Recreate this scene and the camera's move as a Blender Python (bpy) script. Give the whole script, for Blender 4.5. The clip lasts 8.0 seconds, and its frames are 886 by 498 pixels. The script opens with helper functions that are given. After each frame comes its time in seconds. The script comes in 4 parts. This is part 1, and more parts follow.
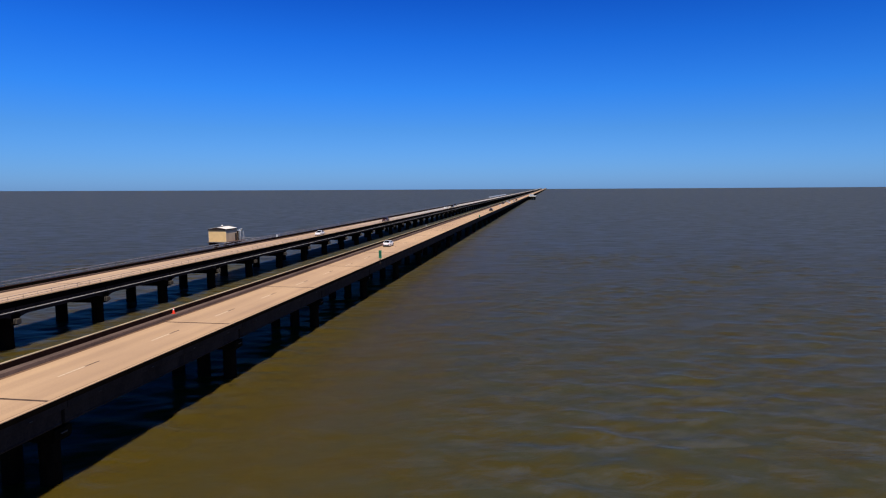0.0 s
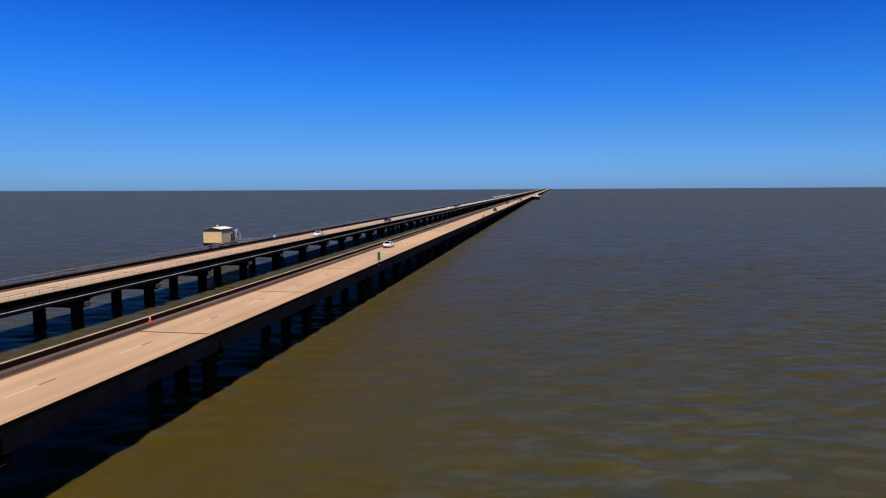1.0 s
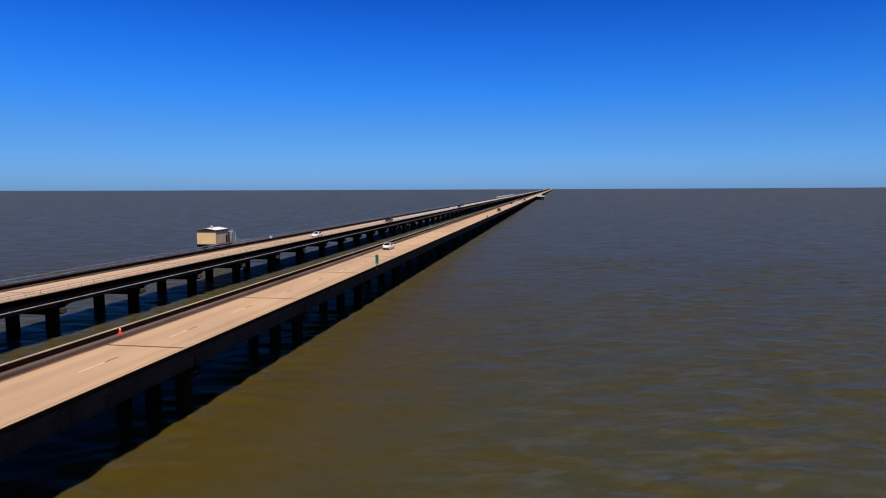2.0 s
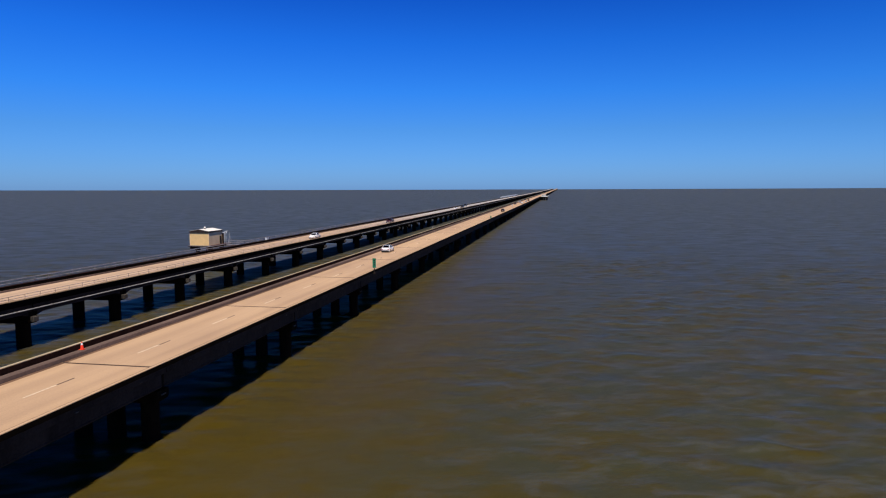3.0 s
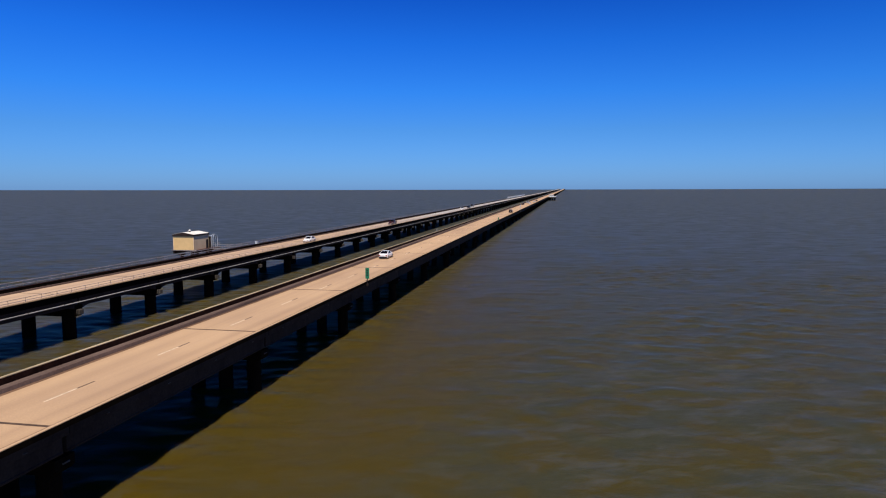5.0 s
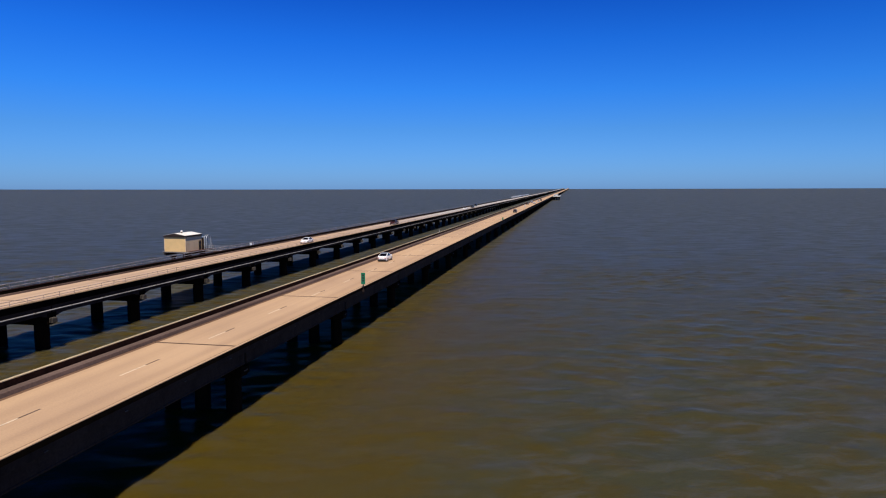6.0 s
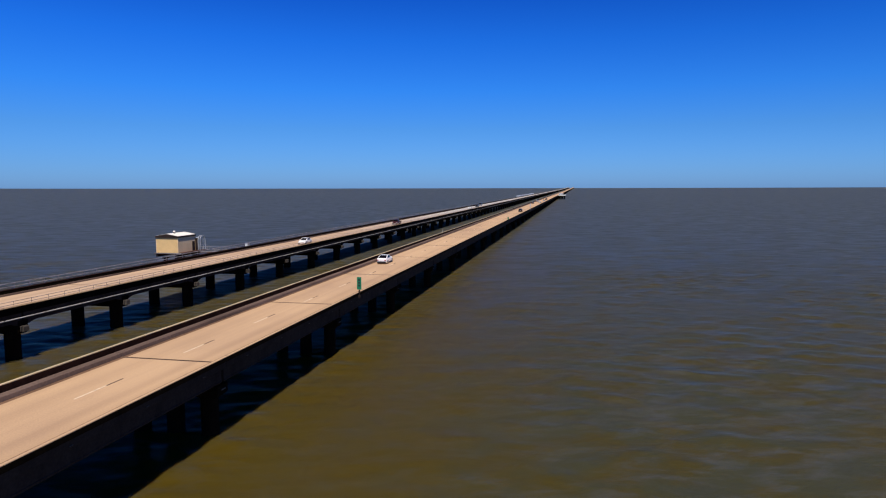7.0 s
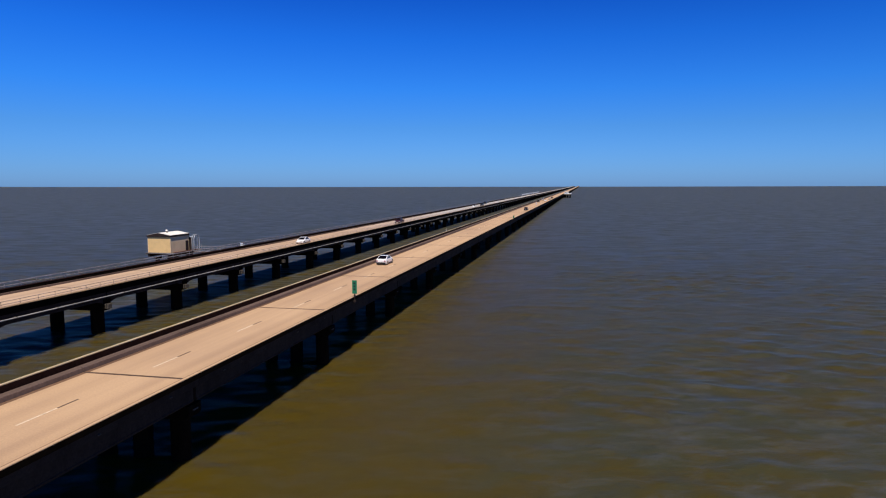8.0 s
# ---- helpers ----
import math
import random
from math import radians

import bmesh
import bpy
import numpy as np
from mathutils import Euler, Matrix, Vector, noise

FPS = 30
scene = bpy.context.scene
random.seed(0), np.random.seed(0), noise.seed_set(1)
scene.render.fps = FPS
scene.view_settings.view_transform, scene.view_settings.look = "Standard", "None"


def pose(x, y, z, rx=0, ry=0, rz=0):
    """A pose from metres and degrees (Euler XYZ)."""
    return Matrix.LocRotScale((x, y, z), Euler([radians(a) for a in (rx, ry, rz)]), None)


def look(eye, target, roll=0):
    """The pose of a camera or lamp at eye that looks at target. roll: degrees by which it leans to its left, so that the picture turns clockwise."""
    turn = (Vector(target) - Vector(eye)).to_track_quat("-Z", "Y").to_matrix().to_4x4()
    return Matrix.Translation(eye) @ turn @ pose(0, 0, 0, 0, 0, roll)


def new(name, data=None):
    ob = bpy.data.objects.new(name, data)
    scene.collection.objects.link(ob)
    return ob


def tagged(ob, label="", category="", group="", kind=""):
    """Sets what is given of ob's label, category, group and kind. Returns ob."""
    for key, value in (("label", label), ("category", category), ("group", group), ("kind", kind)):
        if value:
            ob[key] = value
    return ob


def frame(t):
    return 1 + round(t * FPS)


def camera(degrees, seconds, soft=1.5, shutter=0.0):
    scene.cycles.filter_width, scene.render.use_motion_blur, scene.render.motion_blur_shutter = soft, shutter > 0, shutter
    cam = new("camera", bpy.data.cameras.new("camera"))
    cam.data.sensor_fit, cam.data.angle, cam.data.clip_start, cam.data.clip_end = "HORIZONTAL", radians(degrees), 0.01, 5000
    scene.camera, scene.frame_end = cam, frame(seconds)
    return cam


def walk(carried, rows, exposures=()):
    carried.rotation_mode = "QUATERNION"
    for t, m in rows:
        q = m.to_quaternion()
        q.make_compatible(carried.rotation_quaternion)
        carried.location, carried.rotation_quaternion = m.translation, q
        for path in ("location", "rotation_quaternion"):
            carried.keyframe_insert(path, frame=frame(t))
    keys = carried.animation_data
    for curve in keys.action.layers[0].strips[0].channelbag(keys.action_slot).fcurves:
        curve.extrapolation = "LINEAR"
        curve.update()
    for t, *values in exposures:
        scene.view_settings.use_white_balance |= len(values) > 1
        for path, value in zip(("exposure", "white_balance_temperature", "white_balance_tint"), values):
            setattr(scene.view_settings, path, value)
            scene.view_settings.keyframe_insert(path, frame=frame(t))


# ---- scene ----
cam = camera(68.48, 8.0, soft=1.15)
PATH = [
    (0, pose(36.595, -6.396, 19.352, 84.624, 0.303, 9.227)),
    (0.5, pose(36.265, -3.311, 19.179, 84.633, 0.303, 9.399)),
    (1, pose(35.913, -0.172, 19.046, 84.635, 0.292, 9.569)),
    (1.5, pose(35.541, 3.012, 18.948, 84.632, 0.271, 9.736)),
    (2.2, pose(34.989, 7.525, 18.857, 84.643, 0.242, 9.941)),
    (3, pose(34.325, 12.726, 18.805, 84.648, 0.194, 10.171)),
    (3.5, pose(33.897, 15.985, 18.791, 84.638, 0.176, 10.299)),
    (4, pose(33.461, 19.235, 18.783, 84.658, 0.165, 10.451)),
    (4.5, pose(33.021, 22.467, 18.778, 84.680, 0.153, 10.603)),
    (5.2, pose(32.404, 26.944, 18.763, 84.646, 0.135, 10.830)),
    (6, pose(31.703, 31.954, 18.718, 84.613, 0.123, 11.092)),
    (6.5, pose(31.272, 35.012, 18.666, 84.577, 0.153, 11.304)),
    (7, pose(30.850, 38.000, 18.590, 84.535, 0.123, 11.505)),
    (7.5, pose(30.440, 40.908, 18.482, 84.469, 0.104, 11.719)),
    (8, pose(30.045, 43.726, 18.338, 84.409, 0.095, 11.936)),
]
walk(cam, PATH)

# ---------------------------------------------------------------- light
WATER = -0.8            # lake level; the road surface of both bridges lies at z = 5
SUN = Vector((0.155, -0.50, 1.0)).normalized()
elev = math.asin(SUN.z)
azim = math.atan2(SUN.x, SUN.y)

world = bpy.data.worlds.new("sky")
scene.world = world
world.use_nodes = True
wn, wl = world.node_tree.nodes, world.node_tree.links
sky = wn.new("ShaderNodeTexSky")
sky.sky_type, sky.sun_disc = "NISHITA", False
sky.sun_elevation, sky.sun_rotation = elev, azim
sky.altitude, sky.air_density, sky.dust_density, sky.ozone_density = 0, 1.0, 0.4, 3.0
# deep clear-air blue: the tint changes smoothly from the horizon to the zenith
where = wn.new("ShaderNodeTexCoord")
height = wn.new("ShaderNodeSeparateXYZ")
wl.new(where.outputs["Generated"], height.inputs[0])
tint = wn.new("ShaderNodeValToRGB")
for e, (p, c) in zip([tint.color_ramp.elements[0], tint.color_ramp.elements[1]] + [tint.color_ramp.elements.new(0.5) for _ in range(6)], (
        (0.0, (0.126, 0.265, 0.63)), (0.03, (0.132, 0.224, 0.450)), (0.086, (0.084, 0.232, 0.520)), (0.142, (0.046, 0.222, 0.580)),
        (0.211, (0.024, 0.182, 0.560)), (0.278, (0.013, 0.132, 0.490)), (0.5, (0.003, 0.030, 0.19)), (1.0, (0.001, 0.010, 0.085)))):
    e.position, e.color = p, (*c, 1)
wl.new(height.outputs[2], tint.inputs[0])
# the clear sky is a little brighter towards the west
side = wn.new("ShaderNodeMapRange")
for i, v in enumerate((-1.0, 1.0, 1.21, 0.85)):
    side.inputs[1 + i].default_value = v
wl.new(height.outputs[0], side.inputs[0])
climb = wn.new("ShaderNodeMapRange")
climb.inputs[1].default_value, climb.inputs[2].default_value = 0.04, 0.22
wl.new(height.outputs[2], climb.inputs[0])
level = wn.new("ShaderNodeMix")
level.inputs[2].default_value = 1.0
wl.new(climb.outputs[0], level.inputs[0])
wl.new(side.outputs[0], level.inputs[3])
glow = wn.new("ShaderNodeVectorMath")
glow.operation = "SCALE"
wl.new(sky.outputs[0], glow.inputs[0])
wl.new(level.outputs[0], glow.inputs["Scale"])
deep = wn.new("ShaderNodeMix")
deep.data_type, deep.blend_type = "RGBA", "MULTIPLY"
deep.inputs[0].default_value = 1.0
wl.new(glow.outputs[0], deep.inputs[6])
wl.new(tint.outputs[0], deep.inputs[7])
wl.new(deep.outputs[2], wn["Background"].inputs[0])
wn["Background"].inputs[1].default_value = 0.23

sun = new("sun", bpy.data.lights.new("sun", "SUN"))
sun.data.energy, sun.data.angle, sun.data.color = 4.8, radians(0.53), (1.0, 0.95, 0.88)
sun.matrix_world = look(SUN * 100, (0, 0, 0))


# ---------------------------------------------------------------- materials
def links_of(name):
    m = bpy.data.materials.new(name)
    m.use_nodes = True
    return m, m.node_tree.nodes, m.node_tree.links, m.node_tree.nodes["Principled BSDF"]


def noise_node(n, l, scale, detail=4, stretch=(1, 1, 1), rough=0.55, turn=0.0):
    co = n.new("ShaderNodeNewGeometry")
    mp = n.new("ShaderNodeMapping")
    mp.vector_type = "TEXTURE"
    mp.inputs["Scale"].default_value = tuple(1 / k for k in stretch)
    mp.inputs["Rotation"].default_value = (0, 0, radians(turn))
    l.new(co.outputs["Position"], mp.inputs["Vector"])
    t = n.new("ShaderNodeTexNoise")
    t.inputs["Scale"].default_value, t.inputs["Detail"].default_value, t.inputs["Roughness"].default_value = scale, detail, rough
    l.new(mp.outputs[0], t.inputs["Vector"])
    return t.outputs["Fac"]


def ramp(n, l, fac, stops):
    r = n.new("ShaderNodeValToRGB")
    el = r.color_ramp.elements
    while len(el) < len(stops):
        el.new(0.5)
    for e, (p, c) in zip(el, stops):
        e.position, e.color = p, (*c, 1) if len(c) == 3 else (c[0], c[0], c[0], 1)
    l.new(fac, r.inputs[0])
    return r.outputs[0]


def blend(n, l, kind, fac, a, b):
    mx = n.new("ShaderNodeMix")
    mx.data_type, mx.blend_type = "RGBA", kind
    for sock, v in ((mx.inputs[0], fac), (mx.inputs[6], a), (mx.inputs[7], b)):
        if isinstance(v, (int, float)):
            sock.default_value = v
        elif isinstance(v, tuple):
            sock.default_value = (*v, 1)
        else:
            l.new(v, sock)
    return mx.outputs[2]


def surface(name, base, rough=0.85, grain=6.0, stain=0.35, spread=0.25, streak=(1, 1, 1), bump=0.02, metal=0.0, dark=0.5, piecewise=0.0, gloss=0.15):
    """Weathered surface: fine grain, larger stains, optional streaks along one axis, a shade of its own for each piece."""
    m, n, l, bs = links_of(name)
    fine = noise_node(n, l, grain, 5)
    wide = noise_node(n, l, stain, 5, streak)
    low = tuple(c * (1 - spread) for c in base)
    high = tuple(min(1, c * (1 + spread)) for c in base)
    col = ramp(n, l, fine, [(0.3, low), (0.7, high)])
    st = ramp(n, l, wide, [(0.32, (dark,)), (0.6, (1.0,))])
    col = blend(n, l, "MULTIPLY", 1.0, col, st)
    if piecewise:
        info = n.new("ShaderNodeObjectInfo")
        pc = ramp(n, l, info.outputs["Random"], [(0.0, (1 - piecewise,)), (1.0, (1.0,))])
        col = blend(n, l, "MULTIPLY", 1.0, col, pc)
    l.new(col, bs.inputs["Base Color"])
    bs.inputs["Roughness"].default_value, bs.inputs["Metallic"].default_value = rough, metal
    bs.inputs["Specular IOR Level"].default_value = gloss
    if bump:
        b = n.new("ShaderNodeBump")
        b.inputs["Strength"].default_value, b.inputs["Distance"].default_value = 0.5, bump
        l.new(fine, b.inputs["Height"])
        l.new(b.outputs[0], bs.inputs["Normal"])
    return m


def road_material(name, base, lanes, far_tint=None):
    """Tan broom-finished concrete: tyre tracks run along the lanes, with patches and cross stains."""
    m, n, l, bs = links_of(name)
    fine = noise_node(n, l, 9.0, 6)
    tracks = noise_node(n, l, 0.9, 4, (1.0, 0.012, 1.0))
    patch = noise_node(n, l, 0.12, 5, (1.0, 0.5, 1.0))
    col = ramp(n, l, fine, [(0.25, tuple(c * 0.86 for c in base)), (0.75, tuple(min(1, c * 1.1) for c in base))])
    col = blend(n, l, "MULTIPLY", 1.0, col, ramp(n, l, tracks, [(0.3, (0.90, 0.885, 0.88)), (0.62, (1.02, 1.02, 1.02))]))
    col = blend(n, l, "MULTIPLY", 1.0, col, ramp(n, l, patch, [(0.3, (0.86, 0.85, 0.86)), (0.6, (1.02, 1.02, 1.0))]))
    info = n.new("ShaderNodeObjectInfo")
    col = blend(n, l, "MULTIPLY", 1.0, col, ramp(n, l, info.outputs["Random"], [(0.0, (0.93, 0.93, 0.95)), (1.0, (1.0, 1.0, 1.0))]))
    geo = n.new("ShaderNodeNewGeometry")
    sep = n.new("ShaderNodeSeparateXYZ")
    l.new(geo.outputs["Position"], sep.inputs[0])
    if far_tint:
        # paler, greyer concrete on the far spans
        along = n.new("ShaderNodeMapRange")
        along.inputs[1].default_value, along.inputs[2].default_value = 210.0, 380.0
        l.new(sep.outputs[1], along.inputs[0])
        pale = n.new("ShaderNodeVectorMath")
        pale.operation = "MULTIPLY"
        pale.inputs[1].default_value = far_tint
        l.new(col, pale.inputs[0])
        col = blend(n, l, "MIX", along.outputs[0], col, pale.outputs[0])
    # oil-darkened band along the middle of each lane
    for lane in lanes:
        d = n.new("ShaderNodeMath"); d.operation = "SUBTRACT"; d.inputs[1].default_value = lane
        a = n.new("ShaderNodeMath"); a.operation = "ABSOLUTE"
        l.new(sep.outputs[0], d.inputs[0]); l.new(d.outputs[0], a.inputs[0])
        col = blend(n, l, "MULTIPLY", 0.8, col, ramp(n, l, a.outputs[0], [(0.0, (0.88, 0.87, 0.88)), (0.75, (1.0, 1.0, 1.0))]))
    l.new(col, bs.inputs["Base Color"])
    bs.inputs["Roughness"].default_value = 0.9
    b = n.new("ShaderNodeBump")
    b.inputs["Strength"].default_value, b.inputs["Distance"].default_value = 0.3, 0.01
    l.new(fine, b.inputs["Height"]); l.new(b.outputs[0], bs.inputs["Normal"])
    return m


def paint(name, base, rough=0.35, spread=0.06, metal=0.0, coat=0.0, gloss=0.5):
    m, n, l, bs = links_of(name)
    col = ramp(n, l, noise_node(n, l, 4.0, 4), [(0.3, tuple(c * (1 - spread) for c in base)), (0.7, tuple(min(1, c * (1 + spread)) for c in base))])
    l.new(col, bs.inputs["Base Color"])
    bs.inputs["Roughness"].default_value, bs.inputs["Metallic"].default_value = rough, metal
    bs.inputs["Coat Weight"].default_value, bs.inputs["Specular IOR Level"].default_value = coat, gloss
    return m


def water_material():
    """Turbid brown lake water: silt colour with reflection and crest sheen painted in, a thin sky gloss, short-crested
    wind ripples under calm and ruffled patches.
    """
    m, n, l, bs = links_of("lake_water")
    n.remove(bs)

    def bump(height, distance, strength, below=None):
        b = n.new("ShaderNodeBump")
        b.inputs["Distance"].default_value = distance
        if isinstance(strength, float):
            b.inputs["Strength"].default_value = strength
        else:
            l.new(strength, b.inputs["Strength"])
        l.new(height, b.inputs["Height"])
        if below:
            l.new(below.outputs[0], b.inputs["Normal"])
        return b

    silt = noise_node(n, l, 0.25, 3, (0.8, 1.0, 1.0), 0.5, 24)
    gust = ramp(n, l, noise_node(n, l, 0.16, 3, (0.6, 0.9, 1.0), 0.5, 24), [(0.36, (0.35,)), (0.64, (1.0,))])
    # calmer lane beside the bridge; ripples fade northwards to fit the camera's view
    here = n.new("ShaderNodeNewGeometry")
    across = n.new("ShaderNodeSeparateXYZ")
    l.new(here.outputs["Position"], across.inputs[0])
    open_water = n.new("ShaderNodeMapRange")
    for i, v in enumerate((6.0, 24.0, 0.22, 1.0)):
        open_water.inputs[1 + i].default_value = v
    lane = n.new("ShaderNodeMath")
    lane.operation = "SUBTRACT"
    lane.inputs[1].default_value = 14.0
    l.new(across.outputs[0], lane.inputs[0])
    lane_off = n.new("ShaderNodeMath")
    lane_off.operation = "ABSOLUTE"
    l.new(lane.outputs[0], lane_off.inputs[0])
    l.new(lane_off.outputs[0], open_water.inputs[0])
    north = n.new("ShaderNodeMapRange")
    for i, v in enumerate((60.0, 330.0, 1.0, 0.25)):
        north.inputs[1 + i].default_value = v
    l.new(across.outputs[1], north.inputs[0])
    wind = n.new("ShaderNodeMath")
    wind.operation = "MULTIPLY"
    l.new(open_water.outputs[0], wind.inputs[0])
    l.new(north.outputs[0], wind.inputs[1])
    ripple_strength = n.new("ShaderNodeMath")
    ripple_strength.operation = "MULTIPLY"
    l.new(gust, ripple_strength.inputs[0])
    l.new(wind.outputs[0], ripple_strength.inputs[1])
    crest = noise_node(n, l, 0.30, 5, (0.55, 1.0, 1.0), 0.60, 18)
    crest.node.inputs["Distortion"].default_value = 0.9
    swell = bump(crest, 0.12, ripple_strength.outputs[0])
    # thin steep crests in wandering lines
    ridge = noise_node(n, l, 0.30, 3, (0.5, 1.0, 1.0), 0.5, 18)
    ridge.node.noise_type = "RIDGED_MULTIFRACTAL"
    ridge.node.inputs["Distortion"].default_value = 0.6
    big = bump(ridge, 0.018, ripple_strength.outputs[0], swell)
    fine = bump(noise_node(n, l, 3.2, 2, (0.6, 1.0, 1.0), 0.5, 12), 0.002, 0.6, big)
    body = n.new("ShaderNodeSubsurfaceScattering")
    body.falloff = "BURLEY"
    body.inputs["Scale"].default_value = 0.6
    body.inputs["Radius"].default_value = (1.0, 0.8, 0.4)
    # brown along the bridges: their dark reflection put into the silt, thinning either side
    place_of = n.new("ShaderNodeNewGeometry")
    axis = n.new("ShaderNodeSeparateXYZ")
    l.new(place_of.outputs["Position"], axis.inputs[0])
    edges = []
    for lo, hi in ((33.0, 6.0), (-48.0, -36.0)):
        e = n.new("ShaderNodeMapRange")
        e.inputs[1].default_value, e.inputs[2].default_value = lo, hi
        l.new(axis.outputs[0], e.inputs[0])
        edges.append(e)
    inside = n.new("ShaderNodeMath")
    inside.operation = "MULTIPLY"
    l.new(edges[0].outputs[0], inside.inputs[0])
    l.new(edges[1].outputs[0], inside.inputs[1])
    bridge_mirror = n.new("ShaderNodeMath")
    bridge_mirror.operation = "MULTIPLY"
    l.new(inside.outputs[0], bridge_mirror.inputs[0])
    l.new(ramp(n, l, noise_node(n, l, 0.09, 4, (1.0, 0.5, 1.0)), [(0.3, (0.7,)), (0.65, (1.0,))]), bridge_mirror.inputs[1])
    open_silt = ramp(n, l, silt, [(0.41, SILT_A), (0.60, SILT_B)])
    # pale streaks, open water only: sky sheen on wavelet crests put into the colour
    flow = noise_node(n, l, 0.60, 8, (0.42, 1.0, 1.0), 0.68, 14)
    flow.node.inputs["Distortion"].default_value = 0.6
    crest_light = n.new("ShaderNodeMath")
    crest_light.operation = "MULTIPLY"
    l.new(ramp(n, l, flow, [(0.47, (0.0,)), (0.68, (1.0,))]), crest_light.inputs[0])
    l.new(open_water.outputs[0], crest_light.inputs[1])
    silted = blend(n, l, "MIX", bridge_mirror.outputs[0], open_silt, SILT_MIRRORED)
    l.new(blend(n, l, "MIX", crest_light.outputs[0], silted, CREST_SHEEN), body.inputs["Color"])
    l.new(swell.outputs[0], body.inputs["Normal"])
    gloss = n.new("ShaderNodeBsdfGlossy")
    gloss.inputs["Color"].default_value = (0.365, 0.400, 0.350, 1)
    # under both decks the gloss is cut and roughened northwards to deepen the shade
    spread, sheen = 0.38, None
    for middle, inner, outer, lo, hi, calm, steep, shade_depth in ((-1.0, 3.9, 4.9, 90.0, 220.0, 0.22, 0.60, 0.76), (-35.6, 4.2, 5.4, 105.0, 210.0, 0.25, 0.60, 0.55)):
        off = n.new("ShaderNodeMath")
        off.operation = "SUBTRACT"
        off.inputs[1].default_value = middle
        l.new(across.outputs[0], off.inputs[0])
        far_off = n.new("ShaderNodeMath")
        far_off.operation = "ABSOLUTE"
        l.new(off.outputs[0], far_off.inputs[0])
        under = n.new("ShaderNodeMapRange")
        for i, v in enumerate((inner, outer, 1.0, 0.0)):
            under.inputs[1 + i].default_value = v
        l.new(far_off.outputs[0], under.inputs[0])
        shade_cut = n.new("ShaderNodeMath")
        shade_cut.operation = "MULTIPLY_ADD"
        shade_cut.inputs[1].default_value, shade_cut.inputs[2].default_value = -shade_depth, 1.0
        l.new(under.outputs[0], shade_cut.inputs[0])
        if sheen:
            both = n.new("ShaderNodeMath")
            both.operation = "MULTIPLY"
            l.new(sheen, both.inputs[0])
            l.new(shade_cut.outputs[0], both.inputs[1])
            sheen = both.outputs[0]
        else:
            sheen = shade_cut.outputs[0]
        shade_rough = n.new("ShaderNodeMapRange")
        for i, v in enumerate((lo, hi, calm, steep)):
            shade_rough.inputs[1 + i].default_value = v
        l.new(across.outputs[1], shade_rough.inputs[0])
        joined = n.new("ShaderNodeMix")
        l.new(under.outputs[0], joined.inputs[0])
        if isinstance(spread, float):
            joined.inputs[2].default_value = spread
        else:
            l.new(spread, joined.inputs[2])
        l.new(shade_rough.outputs[0], joined.inputs[3])
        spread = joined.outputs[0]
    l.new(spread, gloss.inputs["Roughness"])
    l.new(fine.outputs[0], gloss.inputs["Normal"])
    fres = n.new("ShaderNodeFresnel")
    fres.inputs["IOR"].default_value = 1.333
    l.new(fine.outputs[0], fres.inputs["Normal"])
    amount = n.new("ShaderNodeMath")
    amount.operation = "MULTIPLY_ADD"
    amount.inputs[1].default_value, amount.inputs[2].default_value = GLOSS, -0.035
    l.new(fres.outputs[0], amount.inputs[0])
    # steep wavelets keep the low-angle gloss from growing further
    cap = n.new("ShaderNodeMath")
    cap.operation = "SMOOTH_MIN"
    cap.inputs[1].default_value, cap.inputs[2].default_value = 0.62, 0.20
    l.new(amount.outputs[0], cap.inputs[0])
    ruffle = n.new("ShaderNodeMapRange")
    for i, v in enumerate((0.34, 0.66, 0.60, 1.35)):
        ruffle.inputs[1 + i].default_value = v
    patches = noise_node(n, l, 0.20, 5, (0.5, 1.0, 1.0), 0.62, 20)
    patches.node.inputs["Distortion"].default_value = 0.7
    l.new(patches, ruffle.inputs[0])
    patchy = n.new("ShaderNodeMath")
    patchy.operation = "MULTIPLY"
    l.new(cap.outputs[0], patchy.inputs[0])
    l.new(ruffle.outputs[0], patchy.inputs[1])
    cut_gloss = n.new("ShaderNodeMath")
    cut_gloss.operation = "MULTIPLY"
    l.new(patchy.outputs[0], cut_gloss.inputs[0])
    l.new(sheen, cut_gloss.inputs[1])
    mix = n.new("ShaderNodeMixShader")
    l.new(cut_gloss.outputs[0], mix.inputs[0])
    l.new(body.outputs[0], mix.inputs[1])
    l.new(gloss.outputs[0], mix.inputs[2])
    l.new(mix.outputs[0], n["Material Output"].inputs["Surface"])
    return m


GLOSS = 1.2
CREST_SHEEN = (0.0620, 0.0610, 0.0520)
SILT_A, SILT_B, SILT_MIRRORED = (0.0425, 0.0415, 0.0215), (0.0515, 0.0405, 0.0110), (0.0660, 0.0420, 0.0025)
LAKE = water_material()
ROAD = road_material("tan_road_concrete", (0.57, 0.364, 0.203), (-2.6, 1.6))
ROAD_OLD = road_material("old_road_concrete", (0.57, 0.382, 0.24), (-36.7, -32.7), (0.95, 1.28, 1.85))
COPING = surface("pale_coping_concrete", (0.555, 0.435, 0.27), spread=0.12, stain=0.8, dark=0.7, streak=(1, 0.3, 1))
COPING_TAN = surface("tan_coping_concrete", (0.39, 0.255, 0.1425), spread=0.15, stain=0.8, dark=0.65, streak=(1, 0.3, 1))
